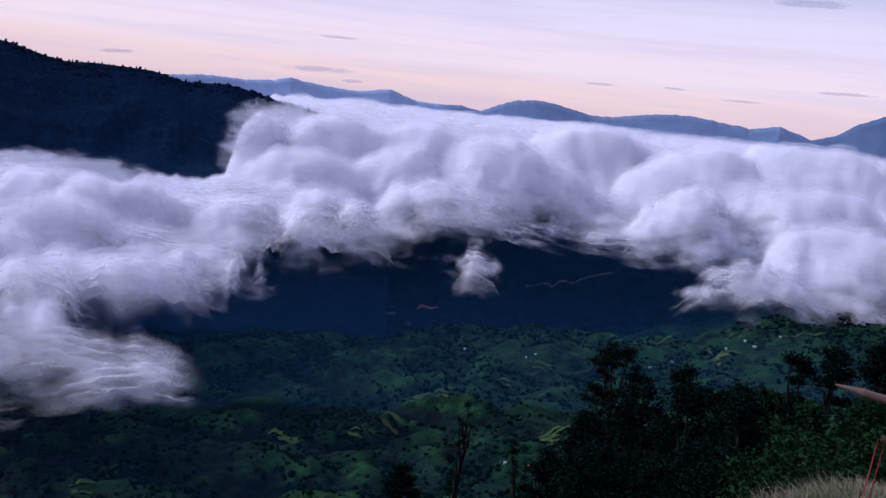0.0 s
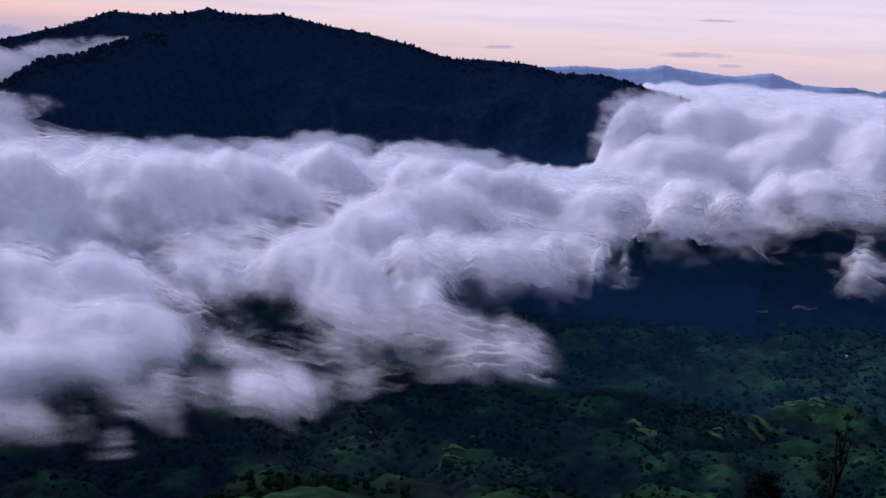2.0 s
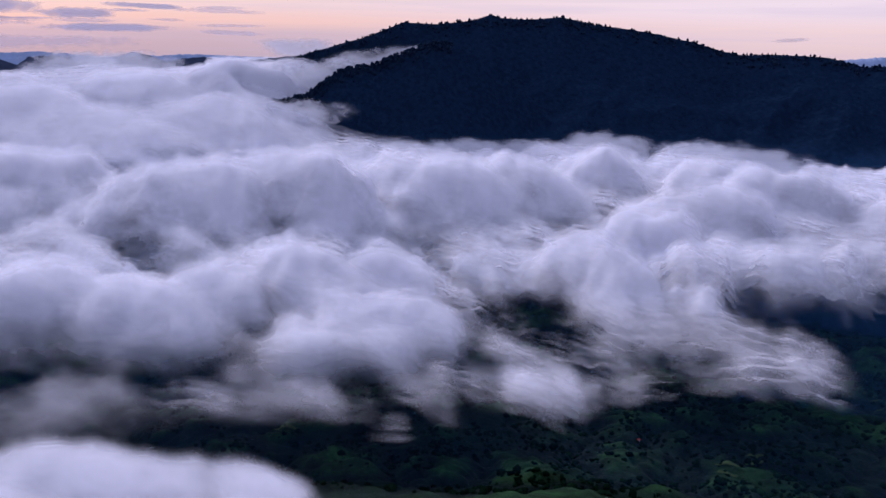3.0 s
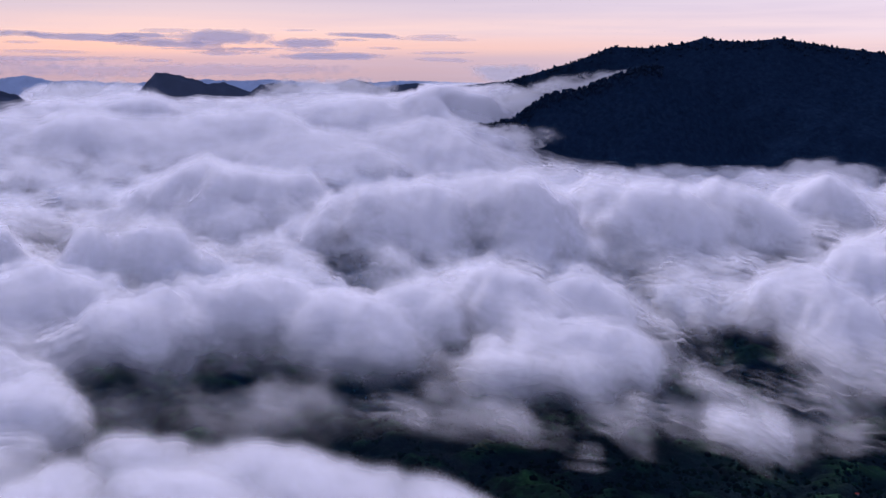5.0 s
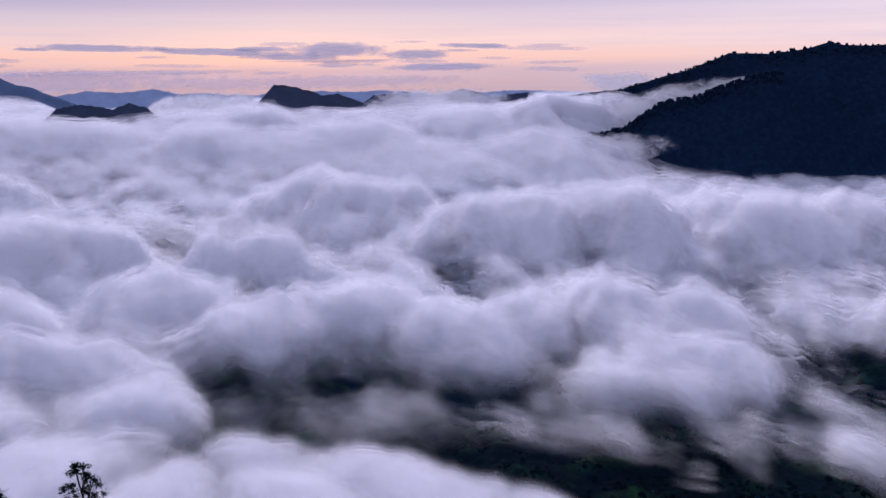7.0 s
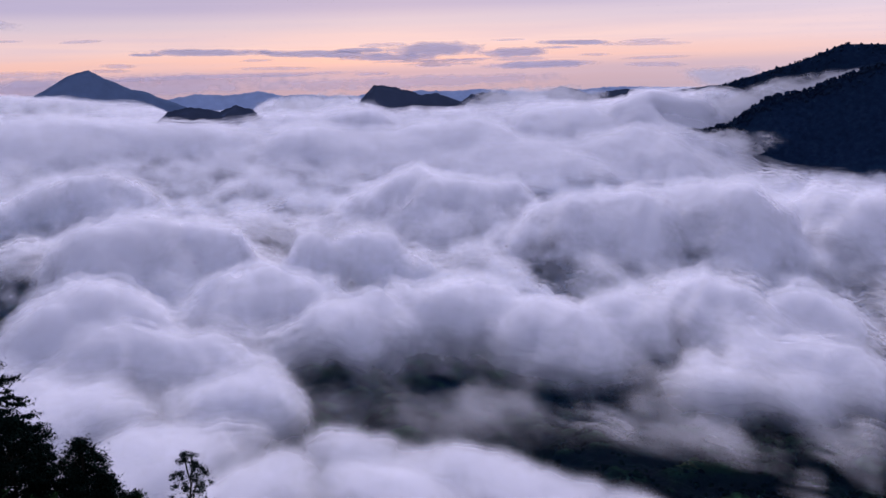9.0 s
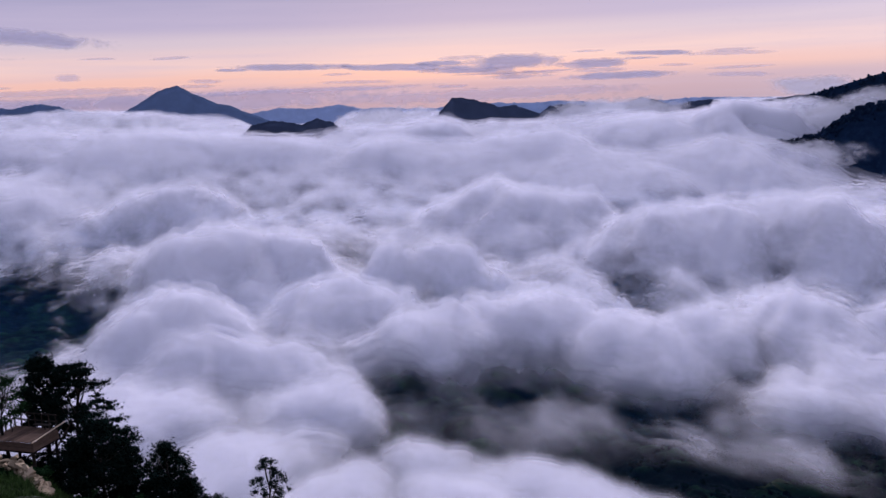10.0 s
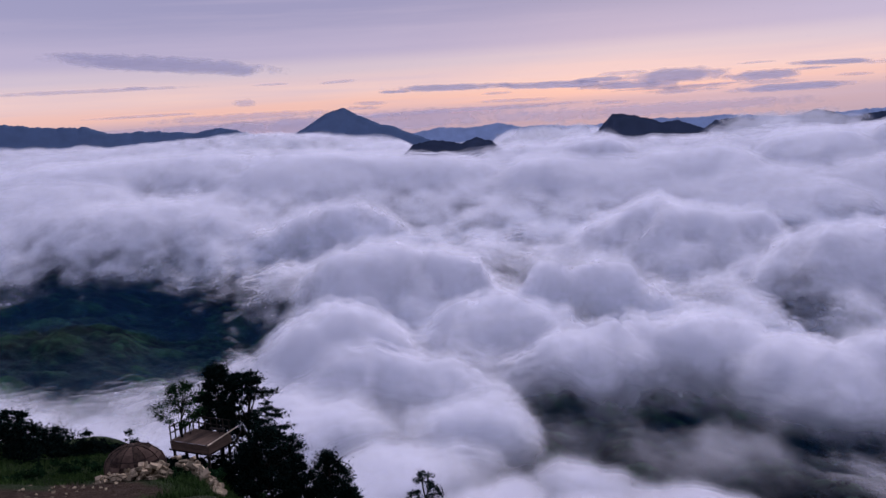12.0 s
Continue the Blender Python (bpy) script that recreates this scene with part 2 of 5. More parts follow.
# ---------------------------------------------------------------- the land
# heights by bearing (rows) and distance (columns)
LAND_R = [0, 3, 12, 40, 70, 95, 200, 400, 700, 1000, 1400, 1750, 2000, 2300, 2700, 3200, 4800]
LAND = {
    -120: [-1.6, -1.6, -1, 1, 3, 4.3, 10, 25, 40, 60, 80, 90, 90, 90, 90, 90, 90],
    -60: [-1.6, -1.7, -3, -9, -16, -22.5, -50, -90, -120, -140, -150, -150, -150, -150, -150, -150, -150],
    -30: [-1.6, -1.8, -4.6, -19, -36, -49.3, -105, -190, -275, -290, -265, -330, -300, -250, -200, -250, -250],
    -10: [-1.6, -2.2, -7, -24, -42, -57.0, -120, -225, -335, -360, -370, -520, -500, -364, -210, -250, -250],
    5: [-1.6, -2.2, -7, -24, -42, -57.4, -122, -235, -350, -385, -410, -560, -515, -364, -210, -250, -250],
    25: [-1.6, -2.2, -7, -24, -42, -57.8, -124, -240, -358, -400, -440, -560, -500, -364, -300, -300, -300],
    55: [-1.6, -2.2, -7, -24, -42, -57.8, -124, -240, -360, -405, -440, -470, -470, -450, -400, -400, -400],
    84: [-1.6, -2.2, -7, -22.5, -40, -56.2, -124, -240, -360, -405, -430, -440, -440, -420, -400, -400, -400],
    98: [-1.6, -1.9, -5.4, -18.8, -31.5, -43, -118, -230, -355, -400, -420, -420, -420, -400, -400, -400, -400],
    102: [-1.6, -1.8, -5.0, -16.7, -26.4, -36, -112, -225, -350, -398, -410, -405, -400, -385, -385, -400, -400],
    108: [-1.6, -1.8, -4.8, -16.3, -25.2, -30.5, -95, -210, -335, -385, -370, -355, -345, -340, -340, -400, -400],
    118: [-1.6, -1.8, -4.6, -14.8, -22.8, -27.5, -80, -190, -320, -375, -355, -340, -330, -325, -330, -400, -400],
    160: [-1.6, -1.7, -3, -6, -9, -11.1, -20, -30, -40, -40, -40, -40, -40, -40, -40, -40, -40],
    240: [-1.6, -1.6, -1, 1, 3, 4.3, 10, 25, 40, 60, 80, 90, 90, 90, 90, 90, 90],
}
_land_az = np.array(list(LAND))
_land_z = np.array(list(LAND.values()), float)


def land(az, r):
    """Height of the land, on arrays."""
    az, r = np.broadcast_arrays(np.asarray(az, float), np.asarray(r, float))
    az = (az + 120) % 360 - 120
    rf = np.interp(r, LAND_R, np.arange(len(LAND_R)))
    j = np.clip(np.searchsorted(_land_az, az, side="right") - 1, 0, len(_land_az) - 2)
    t = (az - _land_az[j]) / (_land_az[j + 1] - _land_az[j])
    t = t * t * (3 - 2 * t)
    k = np.clip(rf.astype(int), 0, len(LAND_R) - 2)
    u = rf - k
    z = (_land_z[j, k] * (1 - t) + _land_z[j + 1, k] * t) * (1 - u) + (_land_z[j, k + 1] * (1 - t) + _land_z[j + 1, k + 1] * t) * u
    x, y = at(az, r)
    amp = smooth(150, 800, r)
    z = z + amp * (34 * fbm(x / 330, y / 330, 4) + 32 * fbm(x / 120 + 5, y / 120, 4, 0.55, billow=True))
    z = z + smooth(8, 60, r) * (1 - smooth(150, 500, r)) * 0.6 * fbm(x / 14, y / 14, 4)
    return z + 0.10 * (1 - smooth(20, 80, r)) * fbm(x / 1.3, y / 1.3, 3) * smooth(1.5, 5, r)


def build_ground():
    az = np.concatenate([np.linspace(-120, -42, 40, endpoint=False), np.linspace(-42, 126, 700, endpoint=False), np.linspace(126, 240, 40, endpoint=False)])
    r = np.concatenate([np.geomspace(0.05, 600, 140, endpoint=False), np.geomspace(600, 2400, 300, endpoint=False), np.geomspace(2400, 4800, 40)])
    A, R = np.meshgrid(az, r)
    x, y = at(A, R)
    z = land(A, R)
    edge = np.interp(A, [-25, -10, 3], [2000, 1720, 1380])
    wood = smooth(edge, edge + 240, R + 90 * fbm(x / 200, y / 200, 3)) * (1 - 0.75 * smooth(70, 100, A))
    few = np.interp(A, [-12, 9], [0.35, 1.0])
    wood = np.maximum(wood, few * 0.9 * smooth(0.05, 0.30, fbm(x / 130 + 3, y / 130, 4)) * smooth(200, 600, R))
    # hollows darkened as woods; it also paints the shade below lit ridge tops
    wood = np.maximum(wood, few * 0.85 * smooth(0.02, -0.22, fbm(x / 120 + 5, y / 120, 4, 0.55, billow=True)) * smooth(250, 600, R))
    bare = smooth(-0.02, 0.10, fbm(x / 9, y / 9, 3) + 1.5 * np.exp(-((A - 110.5) / 6.0) ** 2 - ((R - 47) / 9) ** 2) - 0.42) * (R < 70)
    ob = new("ground", grid_mesh("ground", x, y, z, GROUND, closed=True, forest=wood, close=1 - smooth(90, 220, R), bare=bare))
    tagged(ob, "green hilly valley land with fields and dark woods", "ground", kind="structure")


build_ground()

# crest of the forested mountain: bearing and elevation
CREST = [(4, -3.6), (8, -2.6), (11.1, -2.0), (12.7, -1.57), (14.4, -1.25), (16.8, -1.38), (18.8, -0.88), (20.5, -0.8), (22.4, -0.76), (23.5, -0.86), (24.9, -0.6), (26.4, -0.14),
         (29.3, 0.45), (32.5, 0.87), (34.7, 1.32), (36.8, 1.13), (38.4, 1.22), (39.1, 1.42), (40.4, 1.02), (42.5, 0.79), (44.7, 0.88), (45.6, 0.5), (47, -0.06), (48.7, -0.52), (50, -0.92), (53, -1.9), (56, -4.4), (63, -12)]
SPUR = [(36, 0.2), (41, 0.1), (43.3, -0.42), (45, -1.12), (46.4, -1.72), (48.5, -2.0), (49.4, -2.55), (50.6, -3.6), (52.4, -4.0), (54.6, -4.1), (57, -6.5), (62, -12)]
CREST_R, SPUR_R = 2750.0, 2380.0


def crest_z(az):
    a, e = np.array(CREST).T
    return CREST_R * np.tan(np.radians(np.interp(az, a, e)))


def mountain_z(A, R):
    x, y = at(A, R)
    top = crest_z(A)
    s = (CREST_R - R) / 950.0
    front = top - (top + 545) * np.sign(s) * np.abs(s) ** 0.92
    a, e = np.array(SPUR).T
    spur = SPUR_R * np.tan(np.radians(np.interp(A, a, e))) - np.abs(R - SPUR_R) * np.where(R > SPUR_R, 1.0, 1.05)
    spur = spur - 330 * (1 - smooth(30.0, 43.2, A))
    back = top - 0.7 * (R - CREST_R)
    z = np.where(R > CREST_R, back, front)
    valley = smooth(0, 0.25, s) * (1 - smooth(0.8, 1.1, s))
    z = z - valley * 55 * np.abs(fbm(x / 420, y / 420, 3, 0.5)) * 1.6 - valley * 24 * fbm(x / 120, y / 120, 3)
    z = z - 170 * smooth(43, 48, A) * smooth(2440, 2560, R) * (1 - smooth(2650, 2740, R))
    return np.maximum(z, spur) + 5 * fbm(x / 38, y / 38, 3) * smooth(0.0, 0.03, np.abs(s))


def build_mountain():
    az = np.linspace(3, 63, 420)
    r = np.concatenate([np.linspace(1800, CREST_R, 130, endpoint=False), np.linspace(CREST_R, 3300, 25)])
    A, R = np.meshgrid(az, r)
    x, y = at(A, R)
    ob = new("mountain", grid_mesh("mountain", x, y, mountain_z(A, R), HAZE_FOREST))
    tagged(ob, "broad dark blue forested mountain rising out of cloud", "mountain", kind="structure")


build_mountain()


def build_range(name, label, mat, r, crest, depth=350.0, jag=6.0, seed=0.0, foot=-330.0):
    """A ridge with folded slopes, from bearings and elevations of its crest."""
    a, e = np.array(sorted(crest), float).T
    n = max(40, int(abs(a[-1] - a[0]) / 0.06))
    az = np.linspace(a[0], a[-1], n)
    s = np.concatenate([np.linspace(1, 0, 24, endpoint=False), np.linspace(0, -0.6, 8)])
    A, S = np.meshgrid(az, s)
    R = r - depth * S
    x, y = at(A, R)
    top = r * np.tan(np.radians(np.interp(az, a, e)))[None, :]
    fade = np.exp(-30 * np.abs(S))
    top = top + fade * (jag * fbm(A * 1.7 + seed, A * 0 + seed, 4, 0.6) + 0.6 * jag * fbm(A * 5.3 + seed, A * 0 + 3.3, 4, 0.65))
    z = top - (top - foot) * np.abs(S) ** 0.8 - smooth(0, 0.4, S) * 40 * np.abs(fbm(x / 170 + seed, y / 170, 3))
    return tagged(new(name, grid_mesh(name, x, y, z, mat)), label, "mountain", kind="structure")


build_range("far_range", "pale blue distant mountain range above the cloud sea", FAR_HAZE_BLUE, 4500, [(20, -1.3), (17.5, -0.94), (15.3, -0.78), (13.4, -0.85), (11.6, -0.7), (10.5, -0.42), (9.4, -0.62), (7.8, -0.78), (6.0, -0.85), (5, -0.65), (4.2, -0.52), (3.3, -0.8),
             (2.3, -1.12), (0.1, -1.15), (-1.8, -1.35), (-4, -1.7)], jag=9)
build_range("middle_range", "hazy blue mountain range behind the cloud sea", PALE_HAZE_BLUE, 4300, [(2, -1.7), (0.6, -1.15), (-0.4, -1.05), (-1.8, -1.32), (-3.2, -0.66), (-4.2, -0.35), (-5.3, -0.25), (-6.2, -0.30), (-7.2, -0.49), (-9.0, -0.85), (-10.2, -0.8), (-11.5, -0.55), (-13, -0.32), (-14.2, -0.22),
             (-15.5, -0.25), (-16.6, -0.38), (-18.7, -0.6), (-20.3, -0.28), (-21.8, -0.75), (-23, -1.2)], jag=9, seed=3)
build_range("end_range", "blue mountain shoulder at the far end", MID_HAZE_BLUE, 4200, [(-20.5, -1.6), (-22, -0.95), (-23.5, -0.45), (-24.6, 0.35), (-25.9, 0.93), (-28, 1.3), (-33, 1.8), (-40, 1.2)], jag=9, seed=5)
build_range("volcano", "pointed blue volcano cone above the clouds", MID_HAZE_BLUE, 4400, [(95.5, -1.6), (93.0, -0.32), (91.6, 0.5), (91.0, 0.68), (90.5, 0.8), (90.1, 0.58), (89.7, 0.32), (88.9, -0.05), (88.1, -0.45), (87.4, -0.55), (86.5, -1.0), (85, -1.6)], jag=6, seed=7)
build_range("low_range", "faint blue low range on the horizon", FAR_HAZE_BLUE, 4600, [(88, -1.5), (85.8, -1.08), (84.4, -0.85), (82.3, -1.0), (80.5, -0.8), (79, -1.15), (77.7, -1.12), (75, -1.3), (70.4, -1.1), (68.4, -1.2), (66.4, -1.12), (63.1, -1.42), (60, -1.35), (58.2, -1.22), (56.1, -1.28), (53, -1.4), (50, -1.6)], jag=9, seed=9)
build_range("long_range", "long blue mountain range over the cloud sea", MID_HAZE_BLUE, 4100, [(125, 1.3), (116, 1.2), (110.7, 0.95), (107.8, 0.6), (106.2, 0.55), (104.7, 0.05), (102.7, 0.08), (100, -0.2), (98.3, 0.02), (97.4, -0.2), (96.6, -0.45), (94.5, -0.9), (93, -1.4)], jag=13, seed=11)
build_range("cloud_island_hill", "dark wooded hilltop breaking through the clouds", HILL_HAZE_BLUE, 3500, [(75, -2.6), (73.6, -1.0), (73.2, -0.68), (72.6, -0.72), (71.8, -0.86), (70.6, -1.22), (70.2, -1.36), (69.2, -1.3), (68.4, -1.62), (67.6, -1.9), (67.0, -1.42), (65.6, -1.36), (64.8, -1.48), (64.2, -2.0), (63.5, -2.6)], 200, 8, 13)
build_range("cloud_island_hill", "dark hilltops in a row above the clouds", HILL_HAZE_BLUE, 3500, [(62.8, -2.5), (61.9, -1.3), (61.2, -1.12), (60.3, -1.3), (59.3, -1.72), (58.3, -1.5), (57.2, -1.38), (56.6, -1.45), (55.6, -2.5)], 200, 8, 15)
build_range("cloud_island_hill", "thin dark ridge behind drifting cloud", HILL_HAZE_BLUE, 3600, [(56, -2.2), (54.4, -1.58), (51.8, -1.3), (50, -1.0), (47, -1.0)], 200, 5, 17)
build_range("cloud_island_hill", "small flat dark islet in the cloud sea", HILL_HAZE_BLUE, 3000, [(87, -2.6), (86.1, -1.85), (84.8, -1.64), (82.9, -1.95), (82.4, -1.75), (82.0, -1.6), (81.5, -1.8), (81.0, -1.92), (80.3, -2.6)], 120, 7, 19)

# ---------------------------------------------------------------- the cloud sea
# gaps: bearing, elevation under the eye, half widths, slope, depth
GAPS = [(72, -17.9, 9.0, 0.85, 0.13, 0.9), (49, -21.4, 8, 1.5, 0.08, 1.0), (54, -24.2, 9, 1.8, 0.18, 1.6), (60.5, -12.7, 1.8, 0.6, 1.0, 0.5),
        (109.0, -10.2, 9.5, 3.2, 0.0, 1.7), (99.0, -12.0, 6.0, 2.6, 0.1, 0.9), (60, -23.0, 2.5, 0.7, 0.0, 0.7), (38, -15.6, 5.5, 0.8, 0.55, 0.9),
        (33, -17.8, 4.5, 1.1, 0.5, 0.8), (46, -14, 5.0, 0.6, 0.5, 0.5), (28, -19, 5.0, 0.6, 0.4, 0.6), (106.0, -15.8, 9.0, 2.4, 0.0, 0.52), (13.5, -13.0, 3.0, 1.2, 0.0, 0.9), (13.0, -15.2, 5.0, 1.9, 0.0, 1.6), (22, -14.9, 5, 1.2, 0.1, 1.1),
        (44, -25.5, 6, 1.0, 0.15, 1.2), (10.5, -6.5, 3.0, 0.45, 0.0, 0.8), (-9, -8.4, 8, 0.9, 0.0, 0.9)]
BANKS = [(-2.7, -10.2, 2.6, 0.5, 0.1, 0.75), (-24.5, -8.9, 8.5, 1.15, -0.12, 1.2), (11.5, -11.5, 0.9, 0.5, 0.0, 0.5)]
NEAR_EDGE = [(-60, -7.5), (-27, -7.2), (-19, -6.5), (-12.7, -7.8), (-7, -7.3), (-1, -7.8), (5, -8.6), (11, -9.8), (13, -11.4), (14.2, -18.2), (17, -19.2), (23, -21.3), (34, -23.7), (42, -25), (50, -28), (60, -40), (150, -40)]


# troughs between the billows: bearing and elevation of both ends, width, depth
TROUGHS = [(64.5, -10.8, 57.3, -15.1, 0.9, 1.5), (57.3, -15.1, 51.5, -18.9, 0.9, 1.1), (58.5, -13.4, 44.0, -22.0, 0.8, 1.5), (44.3, -11.0, 40.7, -15.4, 0.6, 1.0),
           (40.7, -15.4, 36.2, -21.7, 0.7, 1.0), (75.5, -12.0, 71.5, -16.6, 0.8, 1.2), (36.9, -14.5, 31.7, -19.0, 0.8, 1.7), (82.5, -7.6, 76.5, -12.2, 1.2, 0.8),
           (85.0, -4.5, 77.0, -4.4, 0.45, 1.4), (79.7, -17.0, 63.0, -18.9, 1.1, 1.7), (63.0, -18.9, 49.0, -20.9, 1.1, 1.7), (81.0, -8.2, 72.0, -15.4, 0.9, 1.5),
           (104.0, -5.6, 90.0, -4.4, 0.6, 1.5), (55.0, -15.8, 43.0, -21.8, 0.9, 1.8), (30.4, -13.8, 25.4, -14.8, 0.8, 1.9)]
FOLDS = [(21.0, -14.6, 11.0, -15.7, 1.3, 2.0), (39.5, -17.8, 35.5, -21.0, 1.0, 1.2), (33.0, -20.6, 30.5, -21.4, 0.9, 1.4), (27.6, -11.6, 23.3, -10.2, 0.5, 0.8), (53.0, -25.4, 31.0, -25.6, 1.2, 2.0), (51.0, -22.8, 34.0, -23.4, 1.0, 1.0),
         (62.0, -22.4, 50.0, -27.0, 1.2, 2.6), (112.0, -7.0, 101.0, -8.6, 1.0, 1.3), (72.0, -5.9, 60.0, -6.4, 0.4, 1.4), (64.0, -8.2, 52.0, -8.6, 0.5, 1.3), (98.0, -7.8, 84.0, -7.0, 0.7, 1.5), (30.0, -9.4, 24.0, -9.6, 0.4, 1.2), (48.0, -9.2, 40.0, -9.8, 0.5, 1.1)]


def trough(A, E, x, y):
    """How much the cloud is thinned between billows: a sharp lower side, a soft upper one."""
    A = A + 1.1 * fbm(x / 160 + 11, y / 160, 4, 0.6) + 0.35 * fbm(x / 40, y / 40 + 7, 3, 0.6)
    E = E + 0.9 * fbm(x / 150, y / 150 + 23, 4, 0.6) + 0.3 * fbm(x / 38 + 5, y / 38, 3, 0.6)
    total = 0.0
    for a1, e1, a2, e2, wide, deep in TROUGHS + FOLDS:
        da, de = a2 - a1, e2 - e1
        length = math.hypot(da, de)
        t = np.clip(((A - a1) * da + (E - e1) * de) / length ** 2, 0, 1)
        off = np.hypot(A - a1 - t * da, E - e1 - t * de)
        above = ((A - a1) * de - (E - e1) * da) > 0
        w = np.where(above, 1.7 * wide, 1.0 * wide)
        total = np.maximum(total, deep * np.exp(-(off / w) ** 2) * (1 - 0.5 * np.abs(2 * t - 1) ** 3))
    return total


# heaps of cloud: bearing, elevation, half width and half height in degrees
EAST_HEAPS = [(-25.2, -7, 5.6, 2.23), (-22.2, -2.3, 5.6, 1.85), (-21.7, -5.1, 5.9, 1.85), (-20.1, -9.2, 5.6, 1.48), (-16.4, -3.4, 5.6, 2.41), (-16.1, -5.9, 3.7, 1.67), (-15.8, -11, 3, 0.93), (-11.3, -7.3, 3, 2.04), (-9.3, -2.8, 5.2, 1.85), (-6.2, -7.2, 4.8, 1.48), (-4, -4.5, 5.6, 2.23), (-2.1, -10.6, 3.0, 0.4), (-1.3, -6.6, 5.6, 1.85), (1.3, -3.6, 4.8, 2.23), (3.3, -5.6, 3.7, 1.48), (5, -8, 3, 1.67), (7.2, -3.4, 4.1, 2.23)]
NORTH_EAST_HEAPS = [(8.5, -5.7, 3.3, 1.48), (9, -8, 3.3, 1.85), (11.9, -3.5, 3, 2.04), (12.1, -11.5, 1.3, 0.93), (13.3, -8.3, 3.3, 2.23), (16.3, -11.7, 2.2, 1.85), (17.4, -18.8, 3.7, 1.67), (17.9, -8.1, 3.3, 1.85), (19.7, -11.9, 4.8, 2.78), (21.2, -8.1, 4.1, 2.23), (21.5, -18.1, 4.5, 2.6), (22.9, -11.5, 2.6, 2.23), (24.8, -18, 3.7, 3.34), (24.9, -7.2, 2.6, 2.23), (25.2, -12, 4.5, 3.34), (25.3, -8.3, 4.8, 3.34), (25.4, -18.9, 4.1, 2.6)]
NORTH_HEAPS = [(25.7, -21.3, 3, 2.97), (27.4, -22.7, 4.1, 2.23), (28.5, -10.9, 4.1, 2.6), (29.8, -19.5, 3, 2.6), (31.8, -7.2, 3.3, 1.85), (32.5, -12.3, 4.5, 2.97), (35.6, -20.4, 3.3, 2.97), (35.8, -23.6, 5.2, 1.85), (36.7, -8.5, 4.8, 1.85), (41.4, -19.7, 3, 2.97), (42.1, -8.7, 6.3, 2.23), (44.6, -13.1, 2.6, 2.97), (44.8, -23.4, 5.2, 1.48), (46.5, -16.1, 4.1, 2.6), (49.2, -28, 4.5, 2.23), (49.2, -17.6, 3.7, 2.23)]
NORTH_WEST_HEAPS = [(50.7, -2.6, 3.3, 1.3), (51.5, -13.5, 5.6, 2.97), (51.5, -8.7, 5.6, 2.6), (53.5, -22.3, 5.6, 1.3), (54.8, -26.5, 4.8, 2.97), (55, -2.6, 4.8, 1.48), (56.5, -5.1, 5.2, 1.3), (56.8, -14.2, 4.1, 2.6), (59.6, -9, 5.2, 2.23), (61.4, -2.9, 3.7, 1.3), (61.7, -15.4, 4.8, 2.23), (62.2, -25.7, 5.6, 2.97), (64, -5.7, 7.4, 1.48), (66.2, -13.4, 4.5, 2.67), (66.9, -23.1, 4.8, 3.71), (67.8, -3.5, 4.5, 1.67), (69.1, -7.6, 7.4, 2.23)]
WEST_HEAPS = [(77.5, -11.0, 3.4, 1.6), (69.7, -14.5, 4.5, 2.23), (71.4, -26.2, 7.4, 2.97), (72.1, -4.4, 5.6, 1.11), (73.7, -22.2, 6.3, 3.34), (73.9, -10.7, 3.7, 2.23), (74.5, -2, 2.2, 1.3), (74.6, -14.7, 3.3, 2.23), (77.4, -3.5, 3.7, 1.48), (77.8, -15, 4.5, 2.23), (81.6, -11.8, 4.8, 2.97), (82.7, -24.6, 7.4, 2.97), (83.3, -18.5, 4.8, 2.6), (85.7, -9.7, 5.6, 2.6), (86.1, -3, 5.6, 1.11), (86.3, -16.1, 4.1, 2.23), (89.6, -20.5, 6.7, 4.08), (90.1, -14.3, 4.5, 3.34)]
SOUTH_WEST_HEAPS = [(90.1, -9.8, 5.6, 2.97), (91.1, -9.9, 5.9, 2.6), (92, -6, 5.6, 1.85), (92.1, -12.9, 7.4, 3.34), (92.6, -2.6, 7.4, 1.48), (93.3, -11.8, 4.8, 2.97), (94.2, -17, 5.6, 3.71), (96.7, -17.2, 4.8, 2.23), (100, -10, 1.1, 1.48), (101.6, -2, 11.1, 1.11), (105.3, -5.2, 9.3, 1.48), (106.5, -2.3, 5.6, 0.93), (109.5, -3.4, 5.6, 1.11)]


def billow(x, y, octaves=4, rough=0.45):
    """Rounded heaps with soft creases, about -0.5 to 1."""
    total, amp, size = 0.0, 1.0, 0.0
    for k in range(octaves):
        n = perlin(x * 2**k + 31.7 * k, y * 2**k - 12.9 * k)
        total, size, amp = total + amp * (np.sqrt(n * n + 0.006) * 2.2 - 0.62), size + amp, amp * rough
    return total / size


